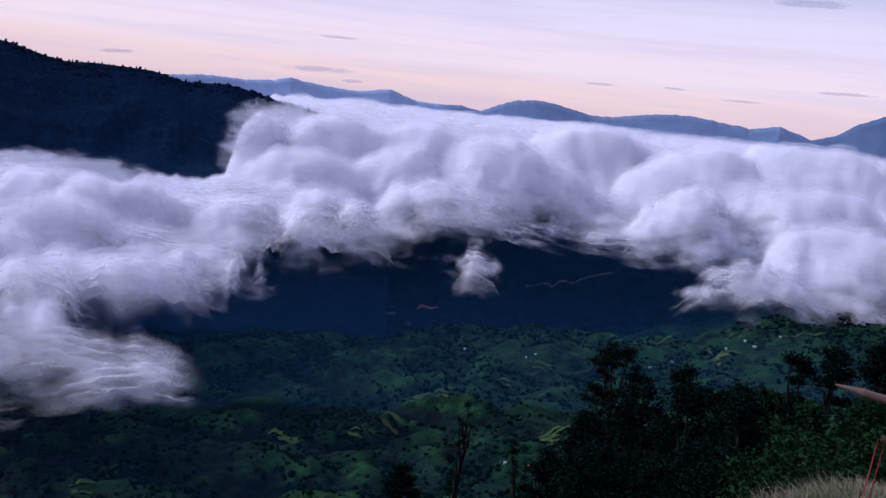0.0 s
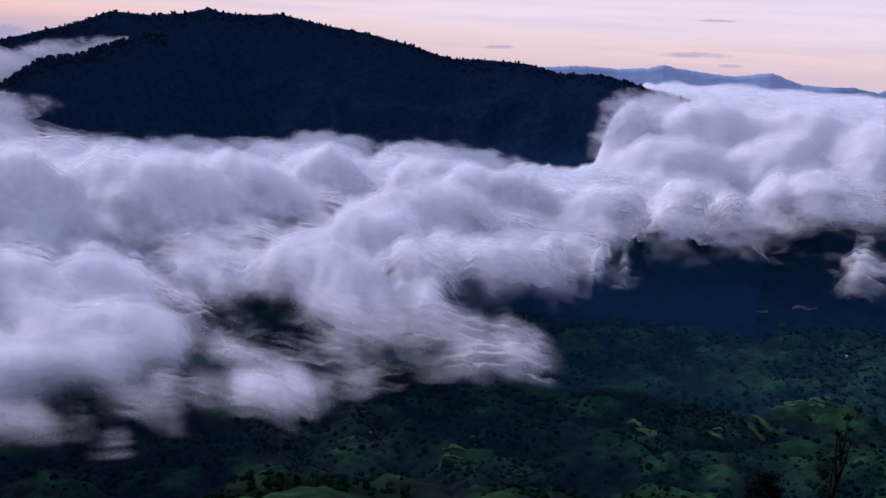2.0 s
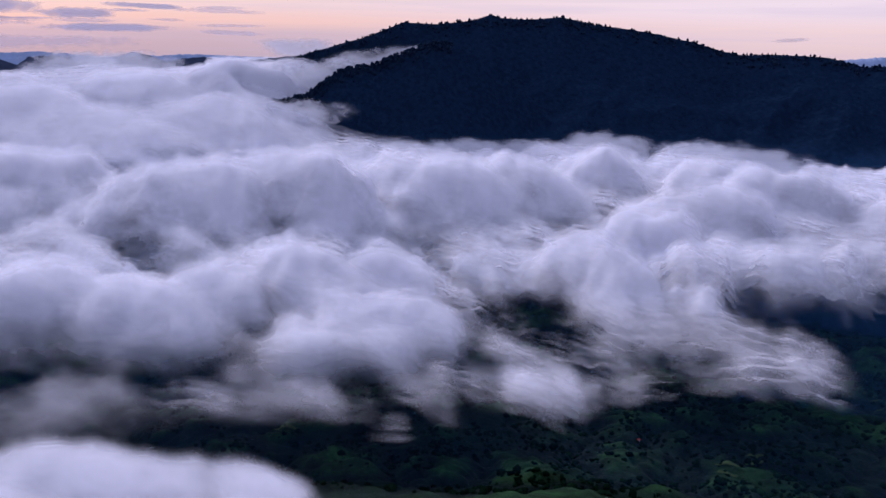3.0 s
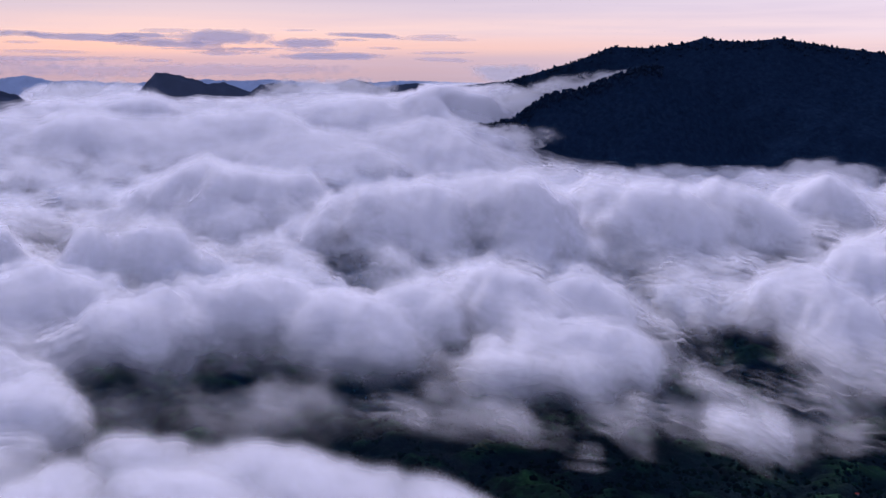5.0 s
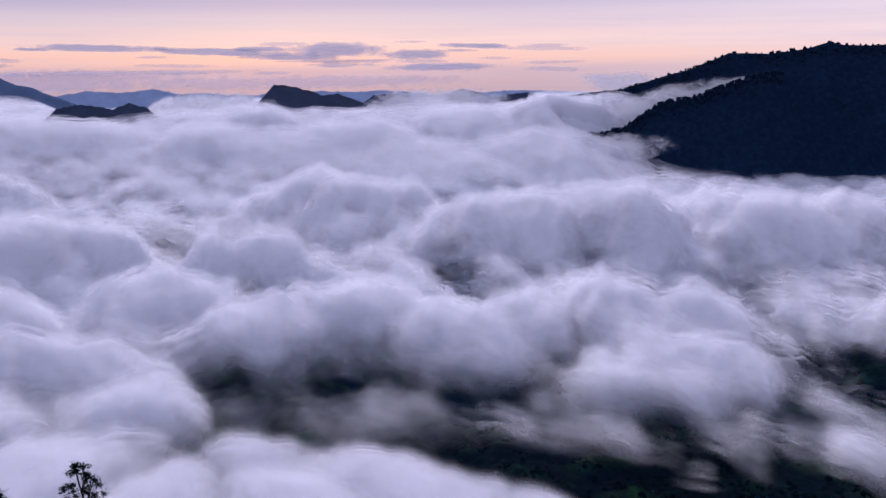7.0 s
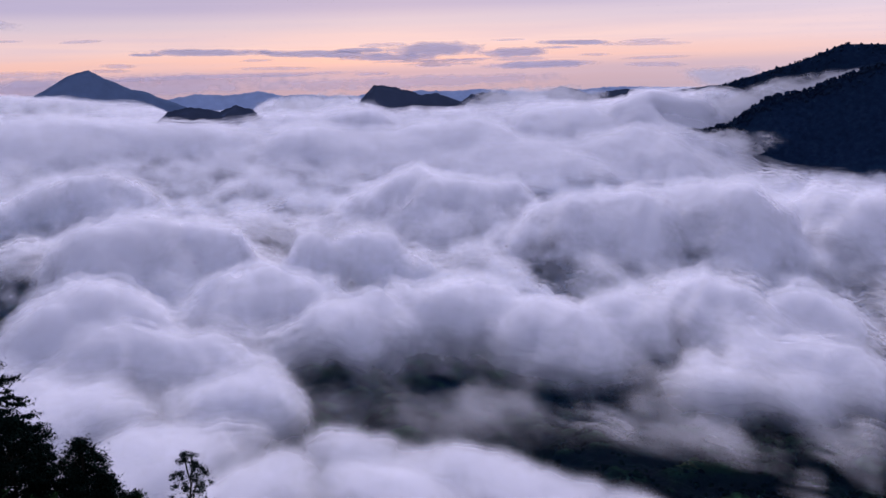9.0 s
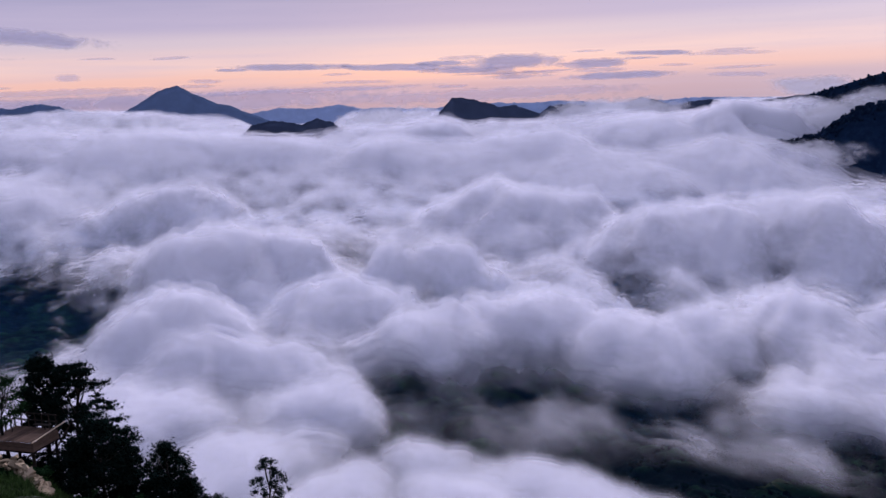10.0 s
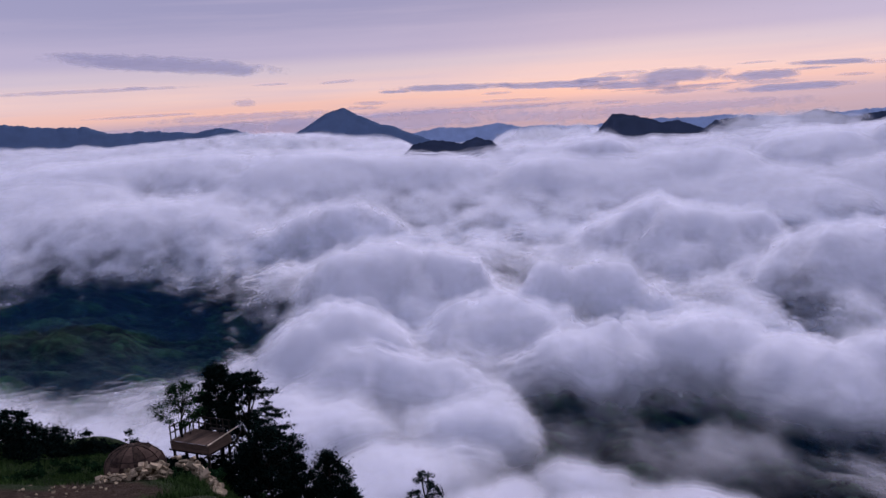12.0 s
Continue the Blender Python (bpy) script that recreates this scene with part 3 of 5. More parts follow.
def cover(A, R, sink=0.0):
    """How closely cloud covers a place: below 0 clear, 1 shut."""
    x, y = at(A, R)
    near = smooth(3000, 1800, R)
    el = -np.degrees(np.arctan2(248.0 + sink, R)) + near * (1.1 * fbm(x / 170, y / 170, 4, 0.6) + 0.5 * fbm(x / 52, y / 52, 4, 0.6))
    A = A + near * (2.6 * fbm(x / 150 + 40, y / 150, 4, 0.6) + 0.6 * fbm(x / 33 + 4, y / 33, 3))
    a, e = np.array(NEAR_EDGE).T
    c = np.clip((el - np.interp(A, a, e)) / 2.4, -2.0, 1.0)
    for n, gaps in enumerate((GAPS, BANKS)):
        for ga, ge, wa, we, slope, deep in gaps:
            d2 = ((A - ga) / wa) ** 2 + ((el - ge - slope * (A - ga)) / we) ** 2
            c = c + (deep if n else -deep) * 1.5 * np.exp(-d2)
    thin = np.exp(-((A - 36) / 15) ** 2 - ((el + 20.5) / 4.0) ** 2)
    return c - 0.75 * thin


# the cloud sea's rim against the mountain and the far hills: bearing and elevation
RIM = [(-46, 0.1), (-25.9, -0.15), (-22, -0.7), (-17.7, -1.0), (-14.3, -0.9), (-10.9, -1.25), (-7.3, -1.3), (-1.8, -1.6), (3.7, -1.55), (7.4, -1.45), (11.6, -1.7), (12.4, -2.5), (13.5, -4.4), (14.2, -7.2), (18.8, -7.5), (20.5, -8.0), (23.5, -6.9), (26.8, -6.3), (28.9, -7.3), (31.5, -6.6),
       (34.8, -6.6), (38.5, -7.2), (41.4, -7.1), (44.3, -6.6), (46.4, -5.9), (49.5, -5.2), (52, -4.5), (54.5, -3.6), (56, -2.2), (57, -2.0), (60, -2.2), (62, -1.9), (63, -1.3), (64.5, -1.9), (66, -2.3), (72.5, -2.2), (74.5, -1.2), (77, -0.75), (79.5, -1.2), (81, -2.1), (86, -2.05), (88, -1.1), (93, -0.75), (98, -0.55), (105, -0.85), (111, -0.4), (120, -0.2)]


def rim_z(A, R):
    """Nothing of the cloud sea stands above this height."""
    A = np.asarray(A)
    return R * np.tan(np.radians(np.where((R > 2480) & (A > 46) & (A < 57), -1.5, np.interp(A, *np.array(RIM).T)) + np.where(A < 50, 0.9, 0.5) * fbm(A * 0.55, 0.5 + R / 900, 5, 0.6)))


def cloud_base(A, R):
    open_side = np.interp(R, [0, 1900, 2300, 2750, 4700], [-262, -250, -185, -118, -114])
    at_mountain = np.interp(R, [0, 2420, 2700, 2900, 4700], [-262, -256, -180, -125, -114])
    t = smooth(10.5, 17.5, A) * (1 - smooth(46, 54, A))
    lift = 82 * smooth(86, 95, A) * smooth(2700, 3900, R) - 26 * np.exp(-((A - 69) / 5) ** 2) * smooth(2700, 3300, R)
    lift = lift - 24 * np.exp(-((A - 83.5) / 4) ** 2) * smooth(2300, 2800, R) * smooth(3500, 3100, R)
    return open_side * (1 - t) + at_mountain * t + lift


CLOUD_NEAR, CLOUD_FAR = 430.0, 4700.0


def cloud_heaps():
    """All heaps as bearing, distance, half width and half depth in metres, height and rank: 0 a heap, 1 a knob on its shoulder."""
    dice = random.Random(4)
    far = np.linspace(440, 4300, 900)
    made = []
    for az, el, w, h in EAST_HEAPS + NORTH_EAST_HEAPS + NORTH_HEAPS + NORTH_WEST_HEAPS + WEST_HEAPS + SOUTH_WEST_HEAPS:
        base = cloud_base(np.full(far.shape, az), far)
        up = base >= far * math.tan(radians(el - h))
        foot = float(far[np.argmax(up)]) if up.any() else 4000.0
        wide = foot * radians(w)
        deep = min(wide, 260.0) * 0.8
        r = min(foot + 0.65 * deep, 4400.0)
        high = r * math.tan(radians(el + h)) - float(np.interp(r, far, base))
        high = 0.6 * min(max(high, 0.12 * wide), 0.9 * wide, 130.0)
        made.append((az, r, wide, deep, high, 0))
        for k in range(7):
            q = dice.uniform(0.26, 0.5)
            a, reach = dice.uniform(0, 2 * math.pi), dice.uniform(0.35, 0.95)
            size = q * min(wide, 1.6 * high + 20)
            made.append((az + math.degrees(reach * wide * math.cos(a) / r), r + reach * deep * math.sin(a), size * 1.25, size, 0.22 * size, 1))
    return made


def cloud_form(A, R):
    """Height over the base and fullness (0 to 1) of the heaps, on a grid of bearings (columns) and distances (rows)."""
    x, y = at(A, R)
    wx, wy = 105 * fbm(x / 230 + 7, y / 230, 5, 0.58), 105 * fbm(x / 230, y / 230 + 13, 5, 0.58)
    ra = np.radians(A)
    A2 = A - np.degrees((wx * np.cos(ra) + wy * np.sin(ra)) / R)
    R2 = R - wx * np.sin(ra) + wy * np.cos(ra)
    azs, rs = A[0], R[:, 0]
    tall, knob, full = np.zeros(A.shape), np.zeros(A.shape), np.zeros(A.shape)
    for az, r, wide, deep, high, rank in cloud_heaps():
        # the heaps north-west lean over in long slanting rolls
        slant = 0.0 if rank else 0.5 * math.exp(-((az - 50) / 24) ** 2)
        deep = deep * (1 + 1.2 * slant)
        da = math.degrees((wide * 1.35 + slant * deep * 1.2 + 70) / r)
        i0, i1 = np.searchsorted(azs, (az - da, az + da))
        j0, j1 = np.searchsorted(rs, (r - 1.35 * deep - 70, r + 1.35 * deep + 70))
        if i1 <= i0 or j1 <= j0:
            continue
        s = (slice(j0, j1), slice(i0, i1))
        d2 = ((np.radians(A2[s] - az) * r - slant * (R2[s] - r)) / wide) ** 2 + ((R2[s] - r) / deep) ** 2
        dome = np.clip(1.0 - d2, 0, 1) ** 1.1
        if rank:
            knob[s] += (high * dome) ** 3
        else:
            tall[s] += (high * dome) ** 3
            full[s] = np.maximum(full[s], np.clip(1.3 - d2, 0, 1.3) / 1.3)
    u, v = (0.93 * x - 0.36 * y) + 0.7 * wx, (0.36 * x + 0.93 * y) + 0.7 * wy
    puff = billow(u / 520 + 2, v / 240, 6, 0.66)
    tall = (np.cbrt(tall) + np.cbrt(knob)) * np.interp(R, [430, 750, 1100, 1600], [0.2, 0.34, 0.95, 1.1])
    calm = 1 - 0.45 * smooth(54, 62, A) * smooth(1600, 2300, R)
    return calm * tall + calm * puff * np.interp(R, [430, 700, 1000, 1500, 2400, 4700], [6, 14, 38, 46, 34, 22]), full, puff


# shells of the cloud from its thin outer veil inwards: height over the form, opacity, thinning, finest first
SHELLS = [("cloud_veil", 20, 0.16, 0.75, 1), ("cloud_veil", 13, 0.24, 0.50, 1), ("cloud_veil", 7, 0.36, 0.28, 1), ("cloud_body", 1, 0.55, 0.10, 1), ("cloud_body", -6, 0.75, -0.05, 1), ("cloud_depth", -18, 0.85, -0.15, 2), ("cloud_depth", -36, 0.7, -0.2, 2)]


def build_clouds():
    top = new("cloud_sea")
    tagged(top, "soft lilac sea of valley cloud with ragged gaps", "cloud", kind="stuff")
    A, R = np.meshgrid(np.linspace(-34, 119, 560), np.geomspace(CLOUD_NEAR, CLOUD_FAR, 300))
    x, y = at(A, R)
    form, full, puff = cloud_form(A, R)
    E = -np.degrees(np.arctan2(248.0, R))
    u, v = 0.93 * x - 0.36 * y, 0.36 * x + 0.93 * y
    streak = 2.1 * fbm(u / 170, v / 48 + 5, 4, 0.6) * np.exp(-((A - 34) / 18) ** 2) * smooth(1700, 900, R)
    dip = trough(A, E, x, y)
    base = cloud_base(A, R)
    patchy = (0.35 * fbm(u / 260 + 3, v / 150, 4, 0.5) + 0.75 * fbm(u / 900 + 3, v / 330, 3, 0.5)) * smooth(2300, 1500, R)
    near = smooth(2400, 1700, R)
    sheer = np.exp(-((A - 26) / 11) ** 2 - ((E + 19.8) / 3.6) ** 2)
    fog = smooth(96, 100, A) * smooth(-12.5, -14.5, E)
    form = form * (1 - 0.85 * fog)
    solid = np.clip(1.5 * cover(A, R), -2.4, 0.9) + 1.55 * full * (1 - 0.6 * sheer) - 0.7 - 1.2 * sheer - 0.65 * dip - 1.0 * smooth(820, 580, R) + 0.42 * fog
    inner = smooth(0.8, 2.2, E - np.interp(A, *np.array(NEAR_EDGE).T)) * smooth(20, 28, A) * smooth(84, 76, A) * smooth(-24.0, -21.5, E)
    solid = np.where(inner > 0, np.maximum(solid, -2.4 + 1.68 * inner), solid)
    form = form - np.interp(R, [500, 800, 1100], [0, 8, 36]) * smooth(0.5, -1.2, solid)
    shut = solid + streak + patchy + (0.3 + 0.9 * near) * (puff - 0.12) * smooth(500, 800, R) + 0.75 * smooth(1500, 2300, R)
    stretch = np.interp(R, [500, 1000, 2500, 4700], [0.4, 0.8, 1.3, 1.2])
    grain = np.interp(R, [500, 850, 1300], [0.3, 0.6, 1.0])
    behind = (A > 14) & (A < 44) & (R > 2600)
    for k, (name, lift, opacity, loss, step) in enumerate(SHELLS):
        d = shut - loss - 3.0 * behind
        own = (5 + 0.35 * abs(lift)) * fbm(x / 36 + 11 * k, y / 36, 3, 0.6) * smooth(500, 900, R)
        z = base + form + lift * stretch + own
        over = rim_z(A, R) + 0.4 * lift - z
        z = z + np.minimum(over, 0.0) - 6.0 * np.log1p(np.exp(-np.abs(over) / 6.0))
        g = (slice(None, None, step), slice(None, None, step))
        mat = cloud_material("%s_%d" % (name, k), opacity, 1.1, 1.7 - 0.12 * k, 0.016, (0.80, 0.81, 0.86), relief=7.0, calm=True)
        ob = new(name, grid_mesh(name, x[g], y[g], z[g], mat, keep=(d > -2.2)[g], shut=np.minimum(d, 2.4)[g], grain=grain[g]))
        ob.parent = top


build_clouds()


def build_haze():
    """Blue-tinted sheets added to imitate air haze between the viewpoint and the far valley side."""
    top = new("valley_haze")
    tagged(top, "thin blue evening haze in the valley", "haze", kind="stuff")
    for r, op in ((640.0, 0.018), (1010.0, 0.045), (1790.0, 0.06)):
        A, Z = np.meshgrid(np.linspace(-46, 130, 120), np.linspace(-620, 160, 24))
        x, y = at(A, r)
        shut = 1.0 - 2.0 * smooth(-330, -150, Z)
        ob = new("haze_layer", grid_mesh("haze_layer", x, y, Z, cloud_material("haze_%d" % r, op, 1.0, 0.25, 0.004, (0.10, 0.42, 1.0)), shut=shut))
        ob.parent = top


build_haze()

# ---------------------------------------------------------------- plants
def leaf_material(name, dark, light, scale=1.5):
    m, nt, b = material(name, roughness=0.7)
    n = noise_node(nt, scale, 3.0, 0.6)
    g = nt.nodes.new("ShaderNodeNewGeometry")
    v = math_node(nt, "ADD", math_node(nt, "MULTIPLY", n, 0.5), math_node(nt, "MULTIPLY", g.outputs["Random Per Island"], 0.5))
    nt.links.new(ramp_node(nt, v, [(0.25, dark), (0.75, light)]), b.inputs["Base Color"])
    b.inputs["Specular IOR Level"].default_value = 0.0
    return m


LEAF_DARK = leaf_material("dark_leaves", (0.0015, 0.004, 0.004), (0.006, 0.013, 0.010))
LEAF_MID = leaf_material("green_leaves", (0.0025, 0.010, 0.005), (0.013, 0.034, 0.013))
LEAF_FAR = leaf_material("far_leaves", (0.0008, 0.0035, 0.0025), (0.004, 0.014, 0.007), 0.05)
# crest leaves carry the same painted haze blue as the mountain forest
LEAF_MOUNT_HAZE = leaf_material("mountain_leaves_haze_blue", (0.004, 0.010, 0.024), (0.009, 0.019, 0.040), 0.05)
LEAF_GRASS = leaf_material("long_grass", (0.010, 0.024, 0.007), (0.046, 0.080, 0.024), 3.0)
LEAF_SEED = leaf_material("pale_flower_heads", (0.14, 0.13, 0.11), (0.38, 0.36, 0.32), 6.0)
LEAF_DRY = leaf_material("dry_grass", (0.05, 0.047, 0.028), (0.30, 0.27, 0.19), 4.0)
BARK, _bt, _bb = material("bark", roughness=0.95)
_bt.links.new(ramp_node(_bt, noise_node(_bt, 9.0, 6.0, 0.65, stretch=(1, 1, 0.2)), [(0.3, (0.004, 0.004, 0.0035)), (0.75, (0.016, 0.014, 0.011))]), _bb.inputs["Base Color"])
rng = np.random.RandomState(21)


def leaf_cloud(centres, radii, count, size, flat=0.75):
    """Leaves as bent diamonds scattered in clumps: corners and faces."""
    c = np.repeat(np.asarray(centres, float), count, 0)
    r = np.repeat(np.asarray(radii, float), count)
    n = len(c)
    d = rng.normal(size=(n, 3))
    d /= np.linalg.norm(d, axis=1)[:, None]
    p = c + d * (r * np.abs(rng.normal(0.55, 0.38, n)))[:, None] * (1, 1, flat)
    a = rng.normal(size=(n, 3)) * (1, 1, 0.6)
    a /= np.linalg.norm(a, axis=1)[:, None]
    b = np.cross(a, rng.normal(size=(n, 3)))
    b /= np.linalg.norm(b, axis=1)[:, None]
    s = size * rng.uniform(0.6, 1.35, n)[:, None]
    co = np.stack([p - a * s, p + b * s * 0.45, p + a * s, p - b * s * 0.45], 1).reshape(-1, 3)
    return co, np.arange(n * 4).reshape(-1, 4)


def tube(points, radii, sides=7):
    """A tapered tube along points: corners and faces."""
    p = np.asarray(points, float)
    t = np.gradient(p, axis=0)
    t /= np.linalg.norm(t, axis=1)[:, None] + 1e-9
    up = np.where(np.abs(t[:, 2:3]) > 0.9, (1.0, 0, 0), (0, 0, 1.0))
    u = np.cross(t, up)
    u /= np.linalg.norm(u, axis=1)[:, None]
    v = np.cross(t, u)
    ang = np.arange(sides) * 2 * np.pi / sides
    ring = p[:, None] + np.asarray(radii, float)[:, None, None] * (np.cos(ang)[None, :, None] * u[:, None] + np.sin(ang)[None, :, None] * v[:, None])
    n = np.arange(len(p) * sides).reshape(len(p), sides)
    n = np.concatenate([n, n[:, :1]], 1)
    q = np.stack([n[:-1, :-1], n[:-1, 1:], n[1:, 1:], n[1:, :-1]], -1).reshape(-1, 4)
    return ring.reshape(-1, 3), q


def joined(pieces):
    co, fa, k = [], [], 0
    for c, f in pieces:
        co.append(c)
        fa.append(f + k)
        k += len(c)
    return np.concatenate(co), np.concatenate(fa)


def tree(name, label, foot, height, spread, leaves, clumps=40, per=55, leaf=0.17, lean=(0.0, 0.0), bare=0.35, clump=0.16, flat=0.7, group=""):
    """A tree with a bent tapered trunk, forking limbs and a ragged crown of leaf clumps."""
    top = new(name)
    top.location = foot
    tagged(top, label, "tree", group)
    trunk_r = 0.022 * height
    n = 7
    t = np.linspace(0, 1, n)
    spine = np.stack([lean[0] * t**1.5 + 0.02 * height * rng.normal(size=n) * t, lean[1] * t**1.5 + 0.02 * height * rng.normal(size=n) * t, 0.86 * height * t - 0.25], 1)
    wood = [tube(spine, trunk_r * (1.15 - 0.95 * t))]
    centres, sizes = [], []
    for k in range(clumps):
        h = rng.uniform(bare, 1.0)
        reach = spread * math.sin(math.pi * min(1.0, 0.18 + 0.80 * (h - bare) / (1 - bare))) ** 0.6 * rng.uniform(0.35, 1.0)
        ang = rng.uniform(0, 2 * math.pi)
        f = max(0.1, min(0.97, (h - 0.16 - 0.1 * rng.rand()) / 0.86))
        root = np.array([np.interp(f, t, spine[:, c]) for c in range(3)])
        tip = np.array([root[0] + reach * math.cos(ang), root[1] + reach * math.sin(ang), height * h])
        mid = (root + tip) / 2 + (0, 0, -0.03 * height)
        if k % 5 == 0:
            wood.append(tube([root, mid, tip], [trunk_r * 0.40, trunk_r * 0.24, trunk_r * 0.07], 5))
        centres.append(tip)
        sizes.append(clump * spread * rng.uniform(0.8, 1.7) + 0.12)
    trunk = new("trunk", raw_mesh("trunk", *joined(wood), BARK, True))
    trunk.parent = top
    crown = new("crown", raw_mesh("crown", *leaf_cloud(centres, sizes, int(per * 2.3), leaf * 0.62, flat), leaves))
    crown.parent = top
    return top


def foot_at(az, r, sink=0.15):
    x, y = at(az, r)
    return (float(x), float(y), float(land(az, r)) - sink)


def tree_to(name, label, az, r, top_el, width_deg, leaves, **more):
    """A tree at a bearing and distance whose top reaches an elevation."""
    f = foot_at(az, r)
    h = r * math.tan(radians(top_el)) - f[2]
    return tree(name, label, f, h, r * math.tan(radians(width_deg)), leaves, **more)


# trees on the slope below the viewpoint
tree_to("tree", "tall dark tree with an open rounded crown on the slope", -13.2, 72, -15.2, 2.9, LEAF_DARK, clumps=110, per=60, leaf=0.22, bare=0.48, clump=0.12, flat=0.5, group="slope trees")
tree_to("tree", "dark dense tree standing among other trees", -17.2, 76, -15.9, 1.6, LEAF_DARK, clumps=75, per=100, leaf=0.25, bare=0.17, clump=0.23, group="slope trees")
tree_to("tree", "dark dense tree on the steep slope", -19.8, 70, -17.0, 2.0, LEAF_DARK, clumps=75, per=100, leaf=0.25, bare=0.14, clump=0.23, group="slope trees")
tree_to("tree", "very dark leafy tree in deep shade", -21.0, 52, -17.4, 1.7, LEAF_DARK, clumps=75, per=100, leaf=0.20, bare=0.11, clump=0.23, group="slope trees")
tree_to("tree", "broad dark tree low on the slope", -11.0, 60, -20.0, 2.4, LEAF_DARK, clumps=82, per=100, leaf=0.24, bare=0.11, clump=0.23, group="slope trees")
tree_to("tree", "broad leafy tree low on the slope", -15.5, 54, -20.2, 2.8, LEAF_DARK, clumps=90, per=100, leaf=0.21, bare=0.11, clump=0.23, group="slope trees")
tree_to("tree", "dark tree filling the hollow", -18.8, 48, -20.5, 2.6, LEAF_DARK, clumps=82, per=100, leaf=0.20, bare=0.08, clump=0.23, group="slope trees")
tree_to("tree", "thin sparse young tree", -2.9, 66, -19.6, 1.2, LEAF_DARK, clumps=30, per=26, leaf=0.17, bare=0.3, group="slope trees")
tree_to("tree", "sparse small tree beside the thin one", -6.8, 66, -22.0, 1.3, LEAF_DARK, clumps=26, per=40, leaf=0.17, bare=0.25, group="slope trees")
tree_to("tree", "small dark tree low on the slope", 0.9, 62, -24.6, 1.4, LEAF_DARK, clumps=45, per=100, leaf=0.20, bare=0.11, clump=0.23, group="slope trees")
for _az, _r, _el, _w, _m in ((-14.6, 64, -17.6, 2.6, LEAF_DARK), (-18.0, 62, -17.2, 2.6, LEAF_DARK), (-12.6, 52, -21.6, 2.8, LEAF_DARK), (-20.6, 60, -16.6, 2.4, LEAF_DARK), (-16.8, 44, -22.2, 3.0, LEAF_DARK), (-20.4, 42, -20.8, 2.8, LEAF_DARK), (-8.8, 62, -22.6, 1.8, LEAF_DARK),
                             (-23.5, 88, -13.9, 1.8, LEAF_DARK), (-25.6, 92, -13.2, 1.6, LEAF_DARK), (-28.4, 84, -12.4, 2.2, LEAF_DARK), (-31.5, 80, -11.9, 2.4, LEAF_DARK),
                             (-22.4, 64, -16.3, 2.0, LEAF_MID), (-25.2, 56, -16.6, 2.2, LEAF_MID), (-28.2, 50, -15.6, 2.4, LEAF_MID), (-30.8, 42, -15.2, 2.6, LEAF_MID), (-23.8, 40, -18.9, 2.2, LEAF_MID)):
    tree_to("tree", "dense green hillside tree" if _m is LEAF_MID else "dark wooded hillside tree", _az, _r, _el, _w, _m, clumps=70, per=90, leaf=0.0042 * _r, bare=0.05, clump=0.24, group="slope trees")


def shrub(label, az, r, top_el, width_deg, leaves, clumps=22, per=60, leaf=0.10):
    f = foot_at(az, r, 0.1)
    h = max(0.5, r * math.tan(radians(top_el)) - f[2])
    w = r * math.tan(radians(width_deg))
    top = new("shrub")
    top.location = f
    tagged(top, label, "shrub", "hillside shrubs")
    stems, centres = [], []
    for k in range(clumps):
        tip = np.array([rng.normal() * w * 0.5, rng.normal() * w * 0.5, h * rng.uniform(0.25, 0.95)])
        centres.append(tip)
        if k % 3 == 0:
            stems.append(tube([(0, 0, -0.1), tip * (0.6, 0.6, 0.5), tip], [0.03, 0.02, 0.008], 4))
    s = new("stems", raw_mesh("stems", *joined(stems), BARK))
    s.parent = top
    c = new("foliage", raw_mesh("foliage", *leaf_cloud(centres, rng.uniform(0.18, 0.34, clumps) * max(w, h * 0.6), int(per * 1.9), leaf * 0.66), leaves))
    c.parent = top


for _az, _r, _el, _w in ((-24.6, 30, -18.6, 2.2), (-26.5, 26, -17.8, 2.4), (-28.6, 22, -16.6, 2.8), (-30.8, 20, -16.0, 3.0), (-27.4, 17, -19.0, 2.6), (-29.6, 14, -18.4, 2.6), (-22.2, 34, -20.4, 2.0), (-24.9, 20, -20.6, 2.0)):
    shrub("leafy green shrub on the grassy bank", _az, _r, _el, _w, LEAF_MID, leaf=0.004 * _r + 0.03)


def grass(name, label, places, length, count, mat, spread, width=0.012):
    """Blades in tufts, as one mass."""
    p = np.repeat(np.asarray(places, float), count, 0)
    n = len(p)
    p = p + np.stack([rng.normal(size=n) * spread, rng.normal(size=n) * spread, np.zeros(n)], 1)
    az = np.degrees(np.arctan2(-p[:, 0], p[:, 1]))
    p[:, 2] = land(az, np.hypot(p[:, 0], p[:, 1])) - 0.03
    h = length * rng.uniform(0.4, 1.25, n)
    a = rng.uniform(0, 2 * np.pi, n)
    side = np.stack([np.cos(a), np.sin(a), 0 * a], 1) * width
    bend = np.stack([rng.normal(size=n), rng.normal(size=n), 0 * a], 1) * (0.42 * h)[:, None] * rng.uniform(0.3, 1.8, (n, 1))
    up = np.stack([0 * a, 0 * a, h], 1)
    mid = p + bend * 0.4 + up * 0.62
    co = np.stack([p - side, p + side, mid + side * 0.8, mid - side * 0.8, p + bend + up + side * 0.15, p + bend + up - side * 0.15], 1).reshape(-1, 3)
    k = np.arange(n)[:, None] * 6
    faces = np.concatenate([k + (0, 1, 2, 3), k + (3, 2, 4, 5)])
    return tagged(new(name, raw_mesh(name, co, faces, mat)), label, "grass", kind="stuff")


